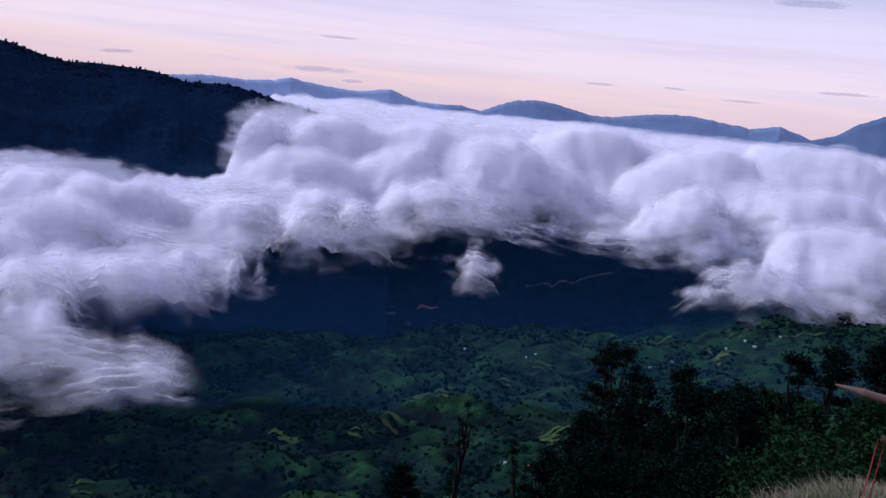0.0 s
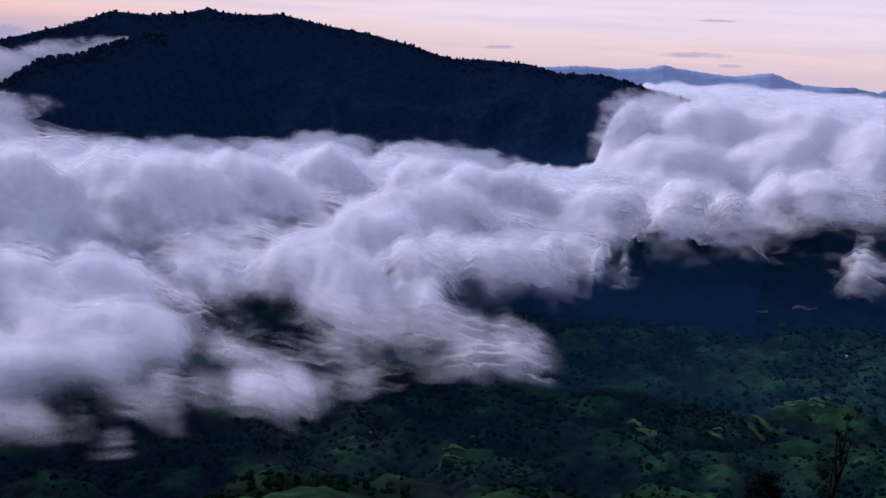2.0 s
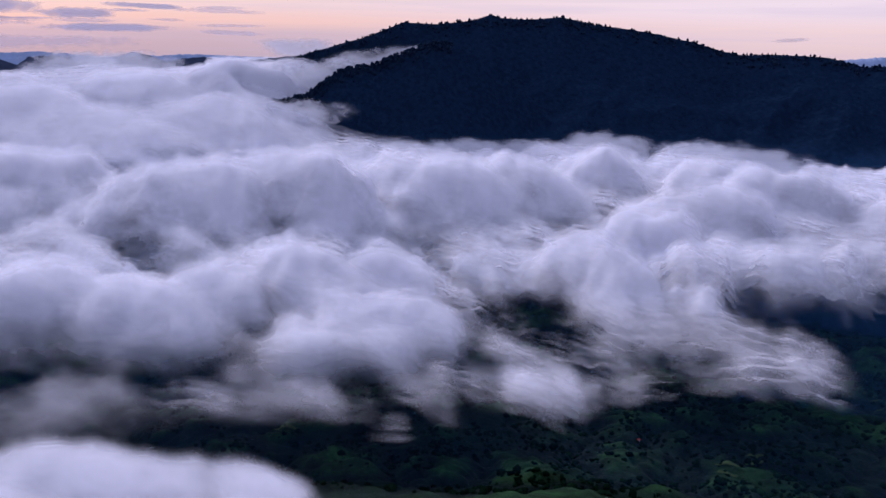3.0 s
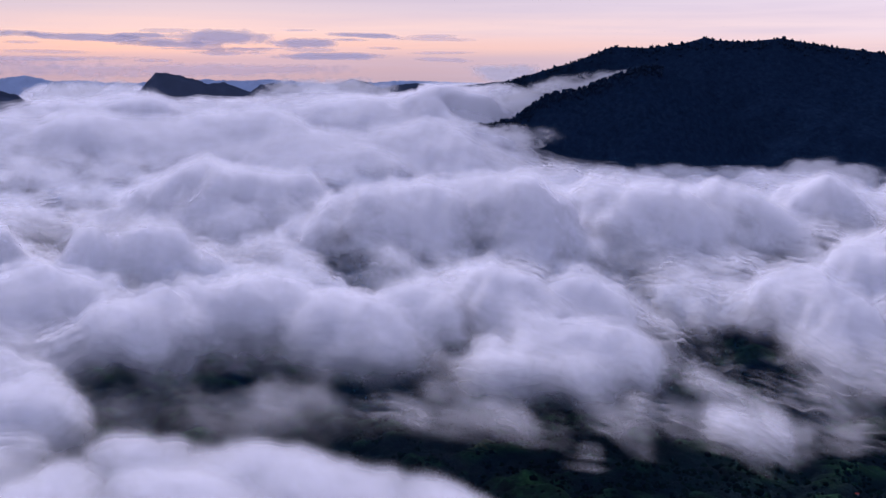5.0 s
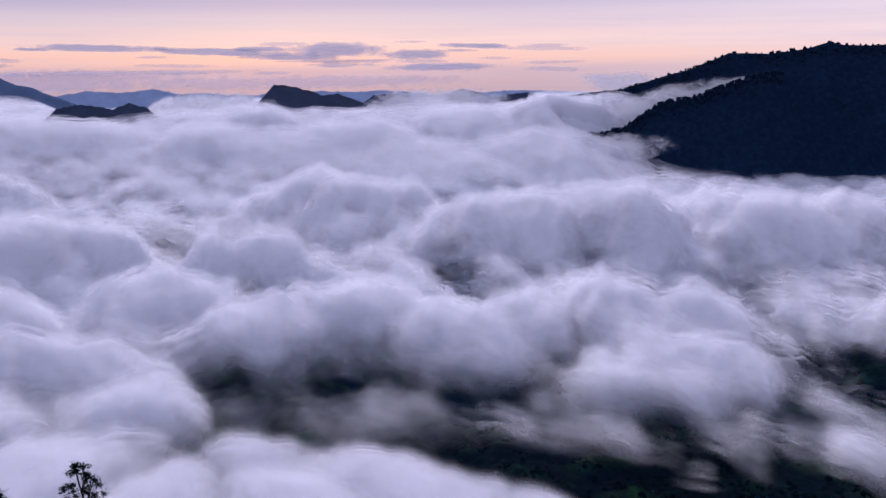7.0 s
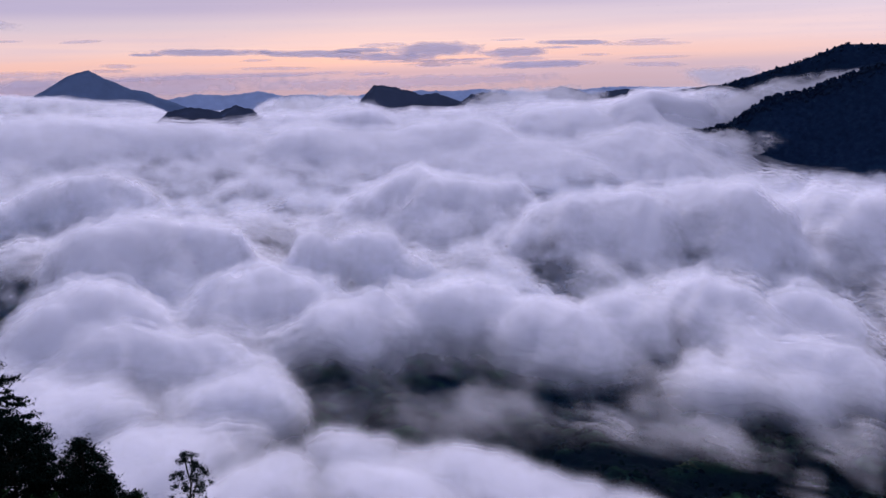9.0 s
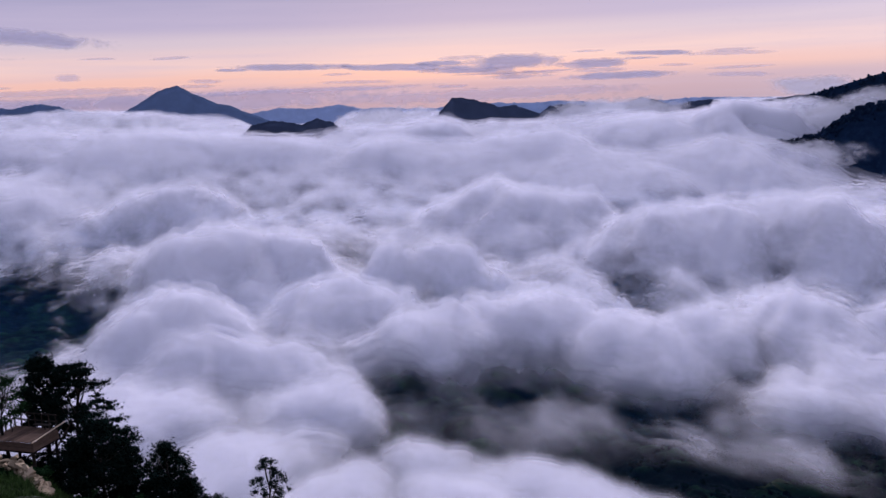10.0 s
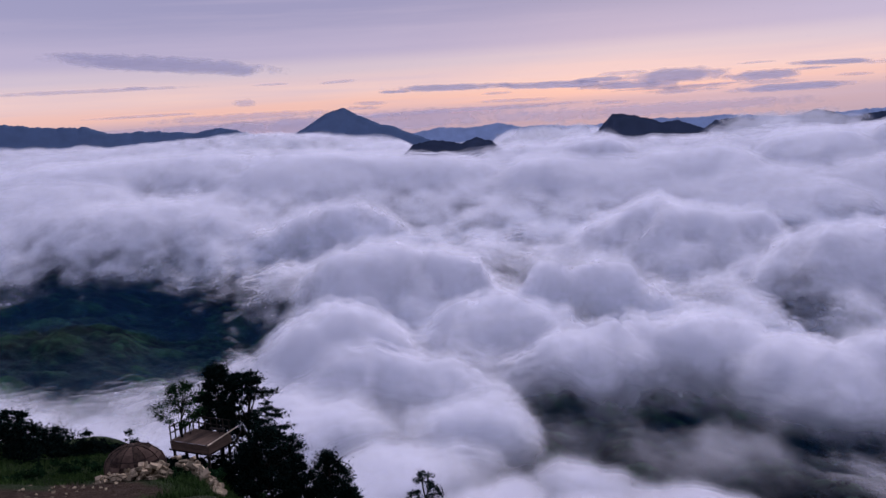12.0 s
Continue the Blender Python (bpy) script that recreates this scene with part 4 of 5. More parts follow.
def strewn(az0, az1, r0, r1, n):
    a, r = rng.uniform(az0, az1, n), np.sqrt(rng.uniform(r0**2, r1**2, n))
    x, y = at(a, r)
    return np.stack([x, y, 0 * x], 1)


grass("dry_grass", "tall dry straw-coloured grass on the bank", strewn(-34, -22.0, 8.2, 12.5, 230), 0.26, 60, LEAF_DRY, 0.10, 0.004)
_heads = strewn(-34, -22.0, 8.4, 12.5, 90)
_heads[:, 2] = land(np.degrees(np.arctan2(-_heads[:, 0], _heads[:, 1])), np.hypot(_heads[:, 0], _heads[:, 1])) + rng.uniform(0.12, 0.26, 90)
tagged(new("flower_heads", raw_mesh("flower_heads", *leaf_cloud(_heads, rng.uniform(0.02, 0.06, 90), 7, 0.012), LEAF_SEED)), "small whitish flower heads over the dry grass", "flowers", kind="stuff")
grass("green_grass", "long green grass among dry stalks", strewn(-34, -20.5, 8.2, 17, 800), 0.22, 40, LEAF_GRASS, 0.22, 0.006)
grass("meadow_grass", "short green grass round the hut", np.concatenate([strewn(106, 119, 58, 86, 1000), strewn(90, 103.8, 35, 84, 1900)]), 0.34, 22, LEAF_GRASS, 0.5, 0.02)

# trees round the lookout
tree_to("tree", "large dark spreading tree beside the wooden lookout", 98.0, 63.5, -15.5, 2.9, LEAF_DARK, clumps=170, per=66, leaf=0.17, bare=0.26, clump=0.125, flat=0.34, lean=(0.6, -0.4))
tree_to("tree", "tall dark tree behind the lookout deck", 100.2, 64.5, -15.0, 1.35, LEAF_DARK, clumps=60, per=90, leaf=0.18, bare=0.50, clump=0.22)
tree_to("tree", "slender open-crowned tree rising through the railing", 102.5, 60.8, -15.7, 1.6, LEAF_MID, clumps=56, per=34, leaf=0.13, bare=0.55, clump=0.17)
tree_to("tree", "dark bushy tree under the lookout", 97.4, 59, -19.3, 2.8, LEAF_DARK, clumps=95, per=110, leaf=0.18, bare=0.05)
tree_to("tree", "dark bushy tree at the cliff edge", 95.4, 58, -21.2, 1.4, LEAF_DARK, clumps=40, per=70, leaf=0.16, bare=0.05)
tree_to("tree", "round bushy tree at the edge of the slope", 93.2, 57, -21.3, 1.5, LEAF_DARK, clumps=60, per=80, leaf=0.15, bare=0.1, clump=0.24)
tree_to("tree", "small airy tree at the slope edge", 86.9, 56, -23.0, 1.5, LEAF_DARK, clumps=60, per=34, leaf=0.12, bare=0.42, clump=0.13, flat=0.6)
tree_to("tree", "leafy sapling below the bushy tree", 90.6, 58, -24.9, 1.3, LEAF_DARK, clumps=24, per=40, leaf=0.14, bare=0.1)
HEDGE_TOP = [(104.84, -18.98), (105.9, -18.96), (107.55, -18.89), (109.5, -18.36), (110.13, -17.27), (111.64, -16.73), (112.1, -15.58), (112.69, -15.36)]


def hedge_top(az, el):
    return min(el, float(np.interp(az, *np.array(HEDGE_TOP).T)))


for _az, _r, _el, _w in ((112.4, 82, -15.5, 0.9), (114.2, 80, -15.2, 1.2), (110.7, 84, -16.6, 1.4), (109.0, 82, -17.0, 1.0), (107.8, 80, -17.4, 0.45), (106.6, 80, -18.0, 0.7), (108.4, 78, -18.2, 1.2), (116.5, 78, -15.8, 1.6), (111.8, 76, -17.6, 1.6), (105.6, 76, -18.4, 0.6)):
    tree_to("tree", "dark hedge tree at the far edge of the meadow", _az, _r, hedge_top(_az, _el), _w * 1.25, LEAF_DARK, clumps=36, per=50, leaf=0.19, bare=0.3, clump=0.2, group="meadow edge trees")
tree_to("tree", "small tree standing out of the hedge", 108.3, 78, -17.7, 0.55, LEAF_DARK, clumps=16, per=30, leaf=0.16, bare=0.4, clump=0.3, group="meadow edge trees")
tree_to("tree", "thin sapling behind the domed hut", 105.8, 70, -18.0, 0.35, LEAF_DARK, clumps=9, per=18, leaf=0.14, bare=0.5, clump=0.35, group="meadow edge trees")
for _az, _r, _el, _w in ((109.5, 66, -19.2, 1.2), (112.5, 62, -19.3, 1.4), (115.5, 60, -19.0, 1.5), (107.6, 64, -20.0, 0.9), (102.9, 53, -23.2, 0.8), (101.2, 52, -24.2, 0.9), (99.0, 54, -23.4, 1.2), (96.2, 54, -24.2, 1.3), (91.2, 57, -25.0, 1.6)):
    shrub("low green bush in the meadow", _az, _r, _el, _w, LEAF_MID, clumps=20, per=50, leaf=0.16)

for _k in range(16):
    shrub("dark bush in the hedge beyond the meadow", 105.0 + 0.85 * _k, 80 + 4 * math.sin(_k * 1.9), hedge_top(105.0 + 0.85 * _k, 0.0) - 0.35 + 0.3 * math.sin(_k * 2.7), 0.8, LEAF_DARK, clumps=20, per=50, leaf=0.2)
for _az, _r, _el, _w in ((93.2, 57, -22.6, 1.7), (94.6, 57.5, -22.4, 1.8), (92.2, 57, -23.6, 1.6)):
    shrub("dark leafy bush at the edge of the slope", _az, _r, _el, _w, LEAF_DARK, clumps=40, per=80, leaf=0.16)
for _az, _r, _el in ((102.9, 59.5, -20.4), (101.9, 60.5, -20.6), (100.8, 61, -20.9), (99.9, 60, -21.0), (103.6, 58.8, -20.3)):
    shrub("dark bush growing under the lookout deck", _az, _r, _el, 1.0, LEAF_DARK, clumps=26, per=60, leaf=0.16)

# ---------------------------------------------------------------- far woods as masses of small crowns
_ico = bmesh.new()
bmesh.ops.create_icosphere(_ico, subdivisions=1, radius=1.0)
_ICO_V = np.array([v.co[:] for v in _ico.verts])
_ICO_F = np.array([[v.index for v in f.verts] for f in _ico.faces])
_ico.free()


def crowns(name, label, places, radii, mat, stretch=1.1):
    """Lumpy tree crowns, each one jittered, as one mass."""
    n = len(places)
    v = _ICO_V[None] * (1 + 0.30 * rng.normal(size=(n, len(_ICO_V), 1)))
    v = v * np.asarray(radii)[:, None, None] * (1, 1, stretch) + np.asarray(places)[:, None]
    f = _ICO_F[None] + (np.arange(n) * len(_ICO_V))[:, None, None]
    return tagged(new(name, raw_mesh(name, v.reshape(-1, 3), f.reshape(-1, 3), mat)), label, "woodland", kind="stuff")


def land_woods():
    n = 60000
    a = rng.uniform(-34, 62, n)
    r = np.sqrt(rng.uniform(560**2, 1650**2, n))
    x, y = at(a, r)
    keep = fbm(x / 130 + 3, y / 130, 4) + 0.35 * fbm(x / 40, y / 40, 3) + rng.uniform(-0.15, 0.30, n) > 0.13
    a, r, x, y = a[keep], r[keep], x[keep], y[keep]
    s = rng.uniform(0.9, 3.6, len(x)) * rng.uniform(0.6, 1.2, len(x))
    crowns("valley_trees", "scattered dark trees and hedges over the valley", np.stack([x, y, land(a, r) + 0.25 * s], 1), s, LEAF_FAR, 0.75)


def crest_woods():
    n = 2600
    a = rng.uniform(8, 58, n)
    r = CREST_R + rng.normal(size=n) * 16 - 6
    m = n // 2
    a[:m] = rng.uniform(41.5, 57, m)
    r[:m] = SPUR_R + rng.normal(size=m) * 14
    x, y = at(a, r)
    s = rng.uniform(1.8, 4.6, n) * (0.45 + 1.0 * np.clip(fbm(a * 3, a * 0, 3) + 0.5, 0, 1.2))
    crowns("mountain_trees", "uneven row of trees along the mountain crest", np.stack([x, y, mountain_z(a, r) + 0.7 * s], 1), s, LEAF_MOUNT_HAZE, 1.2)


land_woods()
crest_woods()

# ---------------------------------------------------------------- small materials
def rough(name, dark, light, scale, detail=6.0, stretch=(1, 1, 1), roughness=0.9, bump=0.3):
    m, nt, b = material(name, roughness=roughness)
    n = noise_node(nt, scale, detail, 0.62, stretch=stretch)
    o = nt.nodes.new("ShaderNodeObjectInfo")
    v = math_node(nt, "ADD", math_node(nt, "MULTIPLY", n, 0.65), math_node(nt, "MULTIPLY", o.outputs["Random"], 0.35))
    nt.links.new(ramp_node(nt, v, [(0.3, dark), (0.75, light)]), b.inputs["Base Color"])
    bump_node(nt, b, n, bump, 0.03)
    return m


THATCH = rough("weathered_roof_sheet", (0.04, 0.027, 0.021), (0.24, 0.155, 0.118), 3.4, bump=0.8)
RIB = rough("dark_pole", (0.016, 0.011, 0.009), (0.050, 0.035, 0.028), 12.0, stretch=(1, 1, 0.2))
STONE = rough("pale_limestone", (0.09, 0.072, 0.048), (0.38, 0.30, 0.20), 6.0)
PLYWOOD = rough("weathered_plank", (0.05, 0.034, 0.025), (0.15, 0.10, 0.072), 7.0, stretch=(0.3, 0.3, 3.0))
DARK_WOOD = rough("dark_rail_wood", (0.010, 0.008, 0.007), (0.032, 0.025, 0.02), 10.0, stretch=(1, 1, 0.3))
BAMBOO = rough("pale_bamboo", (0.34, 0.26, 0.17), (0.55, 0.45, 0.31), 14.0, stretch=(1, 1, 0.1), roughness=0.45)
BAMBOO_OLD = rough("brown_bamboo", (0.040, 0.026, 0.020), (0.15, 0.10, 0.078), 16.0, stretch=(0.1, 1, 1), roughness=0.5)
ROPE = rough("red_rope", (0.14, 0.02, 0.02), (0.26, 0.05, 0.045), 60.0)
WHITE_WALL = rough("white_house_wall", (0.28, 0.28, 0.27), (0.45, 0.44, 0.43), 0.5)
TIN = rough("pale_tin_roof", (0.28, 0.30, 0.33), (0.48, 0.50, 0.54), 0.6, roughness=0.5)
RED_ROOF = rough("red_roof", (0.20, 0.035, 0.03), (0.34, 0.06, 0.05), 0.5)
DIRT = rough("cut_earth_road", (0.10, 0.06, 0.048), (0.24, 0.15, 0.12), 0.08)
FIELD_GREEN = rough("bright_green_field", (0.016, 0.034, 0.010), (0.034, 0.064, 0.018), 0.09)
FIELD_PALE = rough("pale_ripe_field", (0.018, 0.034, 0.012), (0.050, 0.070, 0.026), 0.12)
GLASS_DARK = rough("dark_opening", (0.006, 0.007, 0.010), (0.012, 0.014, 0.018), 1.0, roughness=0.2)


def box_bm(x, y, z, sx, sy, sz, bevel=0.0, turn=None):
    bm = bmesh.new()
    bmesh.ops.create_cube(bm, size=1.0)
    bmesh.ops.scale(bm, vec=(sx, sy, sz), verts=bm.verts)
    if bevel:
        bmesh.ops.bevel(bm, geom=bm.edges[:], offset=bevel, segments=1, affect="EDGES")
    if turn:
        bmesh.ops.rotate(bm, matrix=turn, verts=bm.verts)
    bmesh.ops.translate(bm, vec=(x, y, z), verts=bm.verts)
    return bm


def pole(name, a, b, r0, r1, mat, parent, label="", sides=8, steps=5, bend=0.0):
    """A round, slightly uneven pole with closed ends."""
    a, b = np.array(a, float), np.array(b, float)
    t = np.linspace(0, 1, steps)
    p = a + (b - a) * t[:, None] + np.array([0, 0, 1.0]) * (-bend * 4 * t * (1 - t))[:, None]
    r = (r0 + (r1 - r0) * t) * (1 + 0.05 * rng.normal(size=steps))
    co, fa = tube(p, r, sides)
    me = bpy.data.meshes.new(name)
    k = len(co)
    faces = [tuple(f) for f in fa] + [tuple(range(sides)), tuple(range(k - 1, k - sides - 1, -1))]
    me.from_pydata([tuple(c) for c in co], [], faces)
    me.shade_smooth()
    me.materials.append(mat)
    ob = new(name, me)
    ob.parent = parent
    return tagged(ob, label)


def stand(name, label, category, az, r, z=None, turn=0.0, group=""):
    """An Empty whose x goes right and y away, as seen from the viewpoint."""
    e = new(name)
    x, y = at(az, r)
    e.location = (float(x), float(y), float(land(az, r)) if z is None else z)
    e.rotation_euler = (0, 0, radians(az + turn))
    return tagged(e, label, category, group)


# ---------------------------------------------------------------- the dome hut
def build_hut():
    az, r = 105.75, 57.5
    hut = stand("dome_hut", "small round hut with a patched brown domed roof", "hut", az, r)
    top = r * math.tan(radians(-19.0)) - hut.location.z
    rad, eave = 1.82, max(0.35, top - 1.62)
    rise = top - eave
    gores, rings = 12, 3

    def shell(u, v, lift=0.0):
        """u: turn, v: 0 at the eave to 1 at the top."""
        a = 2 * math.pi * u / gores
        k = math.cos(v * math.pi / 2) ** 0.85
        sag = 1 + 0.05 * math.sin(3 * a + 1.0) + 0.03 * math.sin(7 * a)
        q = rad * sag * k + lift
        return Vector((q * math.cos(a), q * math.sin(a), eave + rise * math.sin(v * math.pi / 2) + lift - 0.12 * (1 - v) * (0.5 + 0.5 * math.cos(a + 0.6))))

    for g in range(gores):
        for k in range(rings):
            bm = bmesh.new()
            v0, v1 = k / rings, (k + 1) / rings * 0.985
            lift = 0.03 * rng.uniform(0.2, 1.0) + 0.02 * (rings - k)
            outer, n = [], 4
            for j in range(n + 1):
                outer.append([bm.verts.new(shell(g + 0.02 + 0.96 * i / n, v0 + (v1 - v0) * j / n + (-0.03 if j == 0 else 0), lift)) for i in range(n + 1)])
            for j in range(n):
                for i in range(n):
                    bm.faces.new((outer[j][i], outer[j][i + 1], outer[j + 1][i + 1], outer[j + 1][i]))
            bmesh.ops.solidify(bm, geom=bm.faces[:], thickness=0.03)
            part("roof_panel", bm, THATCH, hut)
    for g in range(gores):
        pts = [shell(g, v, 0.085) for v in np.linspace(0.0, 0.97, 8)]
        co, fa = tube(pts, [0.022] * 8, 5)
        ob = new("rib", raw_mesh("rib", co, fa, RIB, True))
        ob.parent = hut
    for v in (0.45,):
        pts = [shell(g, v, 0.075) for g in np.linspace(0, gores, 37)]
        co, fa = tube(pts, [0.022] * 37, 4)
        ob = new("hoop", raw_mesh("hoop", co, fa, RIB, True))
        ob.parent = hut
    bm = bmesh.new()
    bmesh.ops.create_cone(bm, cap_ends=True, segments=10, radius1=0.34, radius2=0.12, depth=0.18)
    bmesh.ops.translate(bm, vec=(0, 0, top + 0.02), verts=bm.verts)
    part("roof_cap", bm, RIB, hut)
    bm = bmesh.new()
    bmesh.ops.create_cone(bm, cap_ends=True, segments=24, radius1=1.62, radius2=1.7, depth=eave + 0.9)
    bmesh.ops.translate(bm, vec=(0, 0, (eave - 0.9) / 2 + 0.02), verts=bm.verts)
    part("wall", bm, PLYWOOD, hut)
    for a in np.linspace(0.2, 2 * math.pi + 0.2, 9)[:-1]:
        pole("post", (1.74 * math.cos(a), 1.74 * math.sin(a), -0.9), (1.74 * math.cos(a), 1.74 * math.sin(a), eave), 0.06, 0.05, RIB, hut)


build_hut()


def rock_meshes(n):
    """A few worn stones to share."""
    made = []
    for k in range(n):
        bm = bmesh.new()
        bmesh.ops.create_cube(bm, size=1.5)
        bmesh.ops.bevel(bm, geom=bm.edges[:], offset=0.16, segments=1, affect="EDGES")
        for v in bm.verts:
            v.co += Vector(rng.uniform(-0.2, 0.2, 3))
            v.co.x *= 1.25
            v.co.z *= 0.5 + 0.12 * rng.rand()
        me = bpy.data.meshes.new("stone")
        bm.to_mesh(me)
        bm.free()
        me.materials.append(STONE)
        made.append(me)
    return made


ROCKS = rock_meshes(7)


def stone_pile(label, spots, size):
    """Stones heaped along a line of (bearing, distance, height of the heap, width)."""
    az0, r0 = spots[0][:2]
    x0, y0 = at(az0, r0)
    pile = new("stone_pile")
    pile.location = (float(x0), float(y0), float(land(az0, r0)))
    tagged(pile, label, "stones")
    for az, r, high, wide, count in spots:
        for k in range(int(count * 1.9)):
            a, d = az + rng.normal() * wide, r + rng.normal() * (0.5 if high else 2.2)
            x, y = at(a, d)
            s = size * rng.uniform(0.45, 1.5)
            ob = new("stone", ROCKS[rng.randint(len(ROCKS))])
            ob.parent = pile
            ob.location = Vector((float(x), float(y), float(land(a, d)) + high * rng.rand() ** 1.6 + 0.25 * s)) - pile.location
            ob.rotation_euler = (rng.normal() * 0.45, rng.normal() * 0.45, rng.uniform(0, 6.28))
            ob.scale = (s, s * rng.uniform(0.6, 1.0), s)


stone_pile("heap of pale limestone blocks in front of the hut", [(107.6, 54.2, 0.3, 0.25, 14), (106.9, 53.8, 0.45, 0.3, 20), (106.0, 53.6, 0.5, 0.3, 20), (105.1, 53.6, 0.9, 0.3, 26), (104.3, 53.8, 0.9, 0.3, 24), (103.7, 54.0, 0.5, 0.25, 12)], 0.17)
stone_pile("stepped wall of pale stacked stones below the lookout", [(103.0, 57.0, 1.2, 0.14, 12), (102.5, 55.0, 0.9, 0.15, 14), (102.0, 52.6, 0.7, 0.16, 16), (101.7, 50.4, 0.6, 0.16, 16), (101.4, 48.2, 0.55, 0.14, 14), (101.0, 46.2, 0.5, 0.13, 14), (100.75, 44.4, 0.4, 0.12, 10)], 0.19)


stone_pile("loose stones scattered over the bare brown soil", [(113.0, 47, 0.0, 1.6, 5), (111.0, 50, 0.0, 1.6, 6), (109.0, 52, 0.0, 1.4, 6), (110.5, 56, 0.0, 1.8, 7)], 0.09)


# ---------------------------------------------------------------- the lookout deck
def build_lookout():
    az, r = 101.5, 60.3
    z = r * math.tan(radians(-19.15))
    deck = stand("lookout_deck", "raised wooden lookout deck with rail and board skirt", "lookout", az, r, z, turn=-44)
    w, d = 3.3, 2.3
    n = 12
    for k in range(n):
        part("floor_board", box_bm(-w / 2 + w * (k + 0.5) / n, 0, 0, w / n - 0.02, d, 0.05, 0.006), PLYWOOD, deck)
    # skirt boards on the two near sides
    for k in range(3):
        part("skirt_board", box_bm(0.02 * k, -d / 2 - 0.03, -0.12 - 0.195 * k, w + 0.06, 0.04, 0.19, 0.006), PLYWOOD, deck)
        part("skirt_board", box_bm(w / 2 + 0.03, 0.0, -0.12 - 0.195 * k, 0.04, d - 0.02, 0.19, 0.006), PLYWOOD, deck)
    for sx in (-1, 1):
        for sy in (-1, 1):
            pole("stilt", (sx * (w / 2 - 0.12), sy * (d / 2 - 0.12), -6.5), (sx * (w / 2 - 0.12), sy * (d / 2 - 0.12), -0.03), 0.11, 0.09, DARK_WOOD, deck)
    pole("beam", (-w / 2 - 0.3, -d / 2 + 0.1, -0.72), (w / 2 + 0.4, -d / 2 + 0.1, -0.72), 0.07, 0.06, DARK_WOOD, deck)
    pole("beam", (w / 2 - 0.1, -d / 2 - 0.3, -0.76), (w / 2 - 0.1, d / 2 + 0.3, -0.66), 0.07, 0.06, DARK_WOOD, deck)
    pole("brace", (w / 2 - 0.3, d / 2 + 1.6, -0.25), (w / 2 - 0.3, d / 2 - 0.3, -1.6), 0.06, 0.05, DARK_WOOD, deck)
    # railing on the far sides and the open side
    far = [(-w / 2 + w * k / 6, d / 2 - 0.05) for k in range(7)] 
    left = [(-w / 2 + 0.04, -d / 2 + d * k / 5) for k in range(0, 5)]
    for x, y in far + left:
        pole("rail_post", (x, y, -0.1), (x, y, 1.02 + 0.08 * rng.rand()), 0.055, 0.045, DARK_WOOD, deck, sides=6, steps=3)
    for h in (0.52, 0.97):
        pole("rail", (-w / 2 - 0.2, d / 2 - 0.05, h), (w / 2 + 0.15, d / 2 - 0.05, h + 0.03), 0.048, 0.042, DARK_WOOD, deck, sides=6)
        pole("rail", (-w / 2 + 0.04, -d / 2 - 0.1, h), (-w / 2 + 0.04, d / 2 + 0.1, h + 0.02), 0.048, 0.042, DARK_WOOD, deck, sides=6)
    pole("bamboo_pole", (w / 2 + 0.12, -d / 2 - 0.15, 0.06), (w / 2 + 0.10, d / 2 + 0.6, 0.30), 0.045, 0.03, BAMBOO, deck, "pale yellow bamboo pole", sides=8)
    pole("bench_leg", (0.9, 0.9, 0), (0.9, 0.9, 0.42), 0.04, 0.04, DARK_WOOD, deck)
    part("bench_seat", box_bm(0.9, 0.7, 0.44, 1.3, 0.32, 0.05, 0.01), DARK_WOOD, deck)


build_lookout()


# ---------------------------------------------------------------- bamboo rail beside the viewpoint
def build_fence():
    az, r = -29.0, 4.6
    rail_z = r * math.tan(radians(-15.25))
    fence = stand("bamboo_fence", "rough brown bamboo railing with red cord lashing", "fence", az, r)
    ground = fence.location.z
    hz = rail_z - ground
    tip = 0.245
    # the rail: a sharpened end and two nodes
    x = np.array([-tip, -tip + 0.03, -tip + 0.10, -tip + 0.118, -tip + 0.13, -tip + 0.142, 0.10, 0.4, 0.8, 1.4])
    rad = np.array([0.003, 0.008, 0.018, 0.019, 0.025, 0.021, 0.023, 0.025, 0.026, 0.027])
    pts = np.stack([x, 0 * x, hz + 0.017 - 0.14 * (x + tip) * 0.55], 1)
    co, fa = tube(pts, rad, 12)
    ob = new("rail", raw_mesh("rail", co, fa, BAMBOO_OLD, True))
    ob.parent = fence
    # upright posts, sawn off above the rail
    pole("post", (0.34, 0.09, hz - 0.66), (0.005, 0.09, hz + 0.275), 0.052, 0.048, BAMBOO_OLD, fence, sides=12)
    pole("post", (1.25, 0.09, -0.4), (1.25, 0.09, hz + 0.30), 0.052, 0.048, BAMBOO_OLD, fence, sides=12)
    pole("lower_rail", (0.0, 0.0, hz - 0.195), (1.4, 0.02, hz - 0.27), 0.017, 0.022, BAMBOO_OLD, fence, sides=10)
    for k in range(2):
        pole("cord", (-0.01 + 0.03 * k, -0.02, hz - 0.19), (-0.035 + 0.03 * k, -0.03, hz - 0.62), 0.003, 0.003, ROPE, fence, "thin red cord", sides=5)
    for k in range(5):
        a = np.linspace(0, 2 * np.pi, 13)
        c = np.stack([0.095 + 0.06 * np.cos(a), 0.05 + 0.10 * np.sin(a), np.full(13, hz - 0.03 + 0.012 * k) + 0.02 * np.cos(a)], 1)
        co, fa = tube(c, [0.005] * 13, 5)
        o = new("lashing", raw_mesh("lashing", co, fa, ROPE, True))
        o.parent = fence


build_fence()


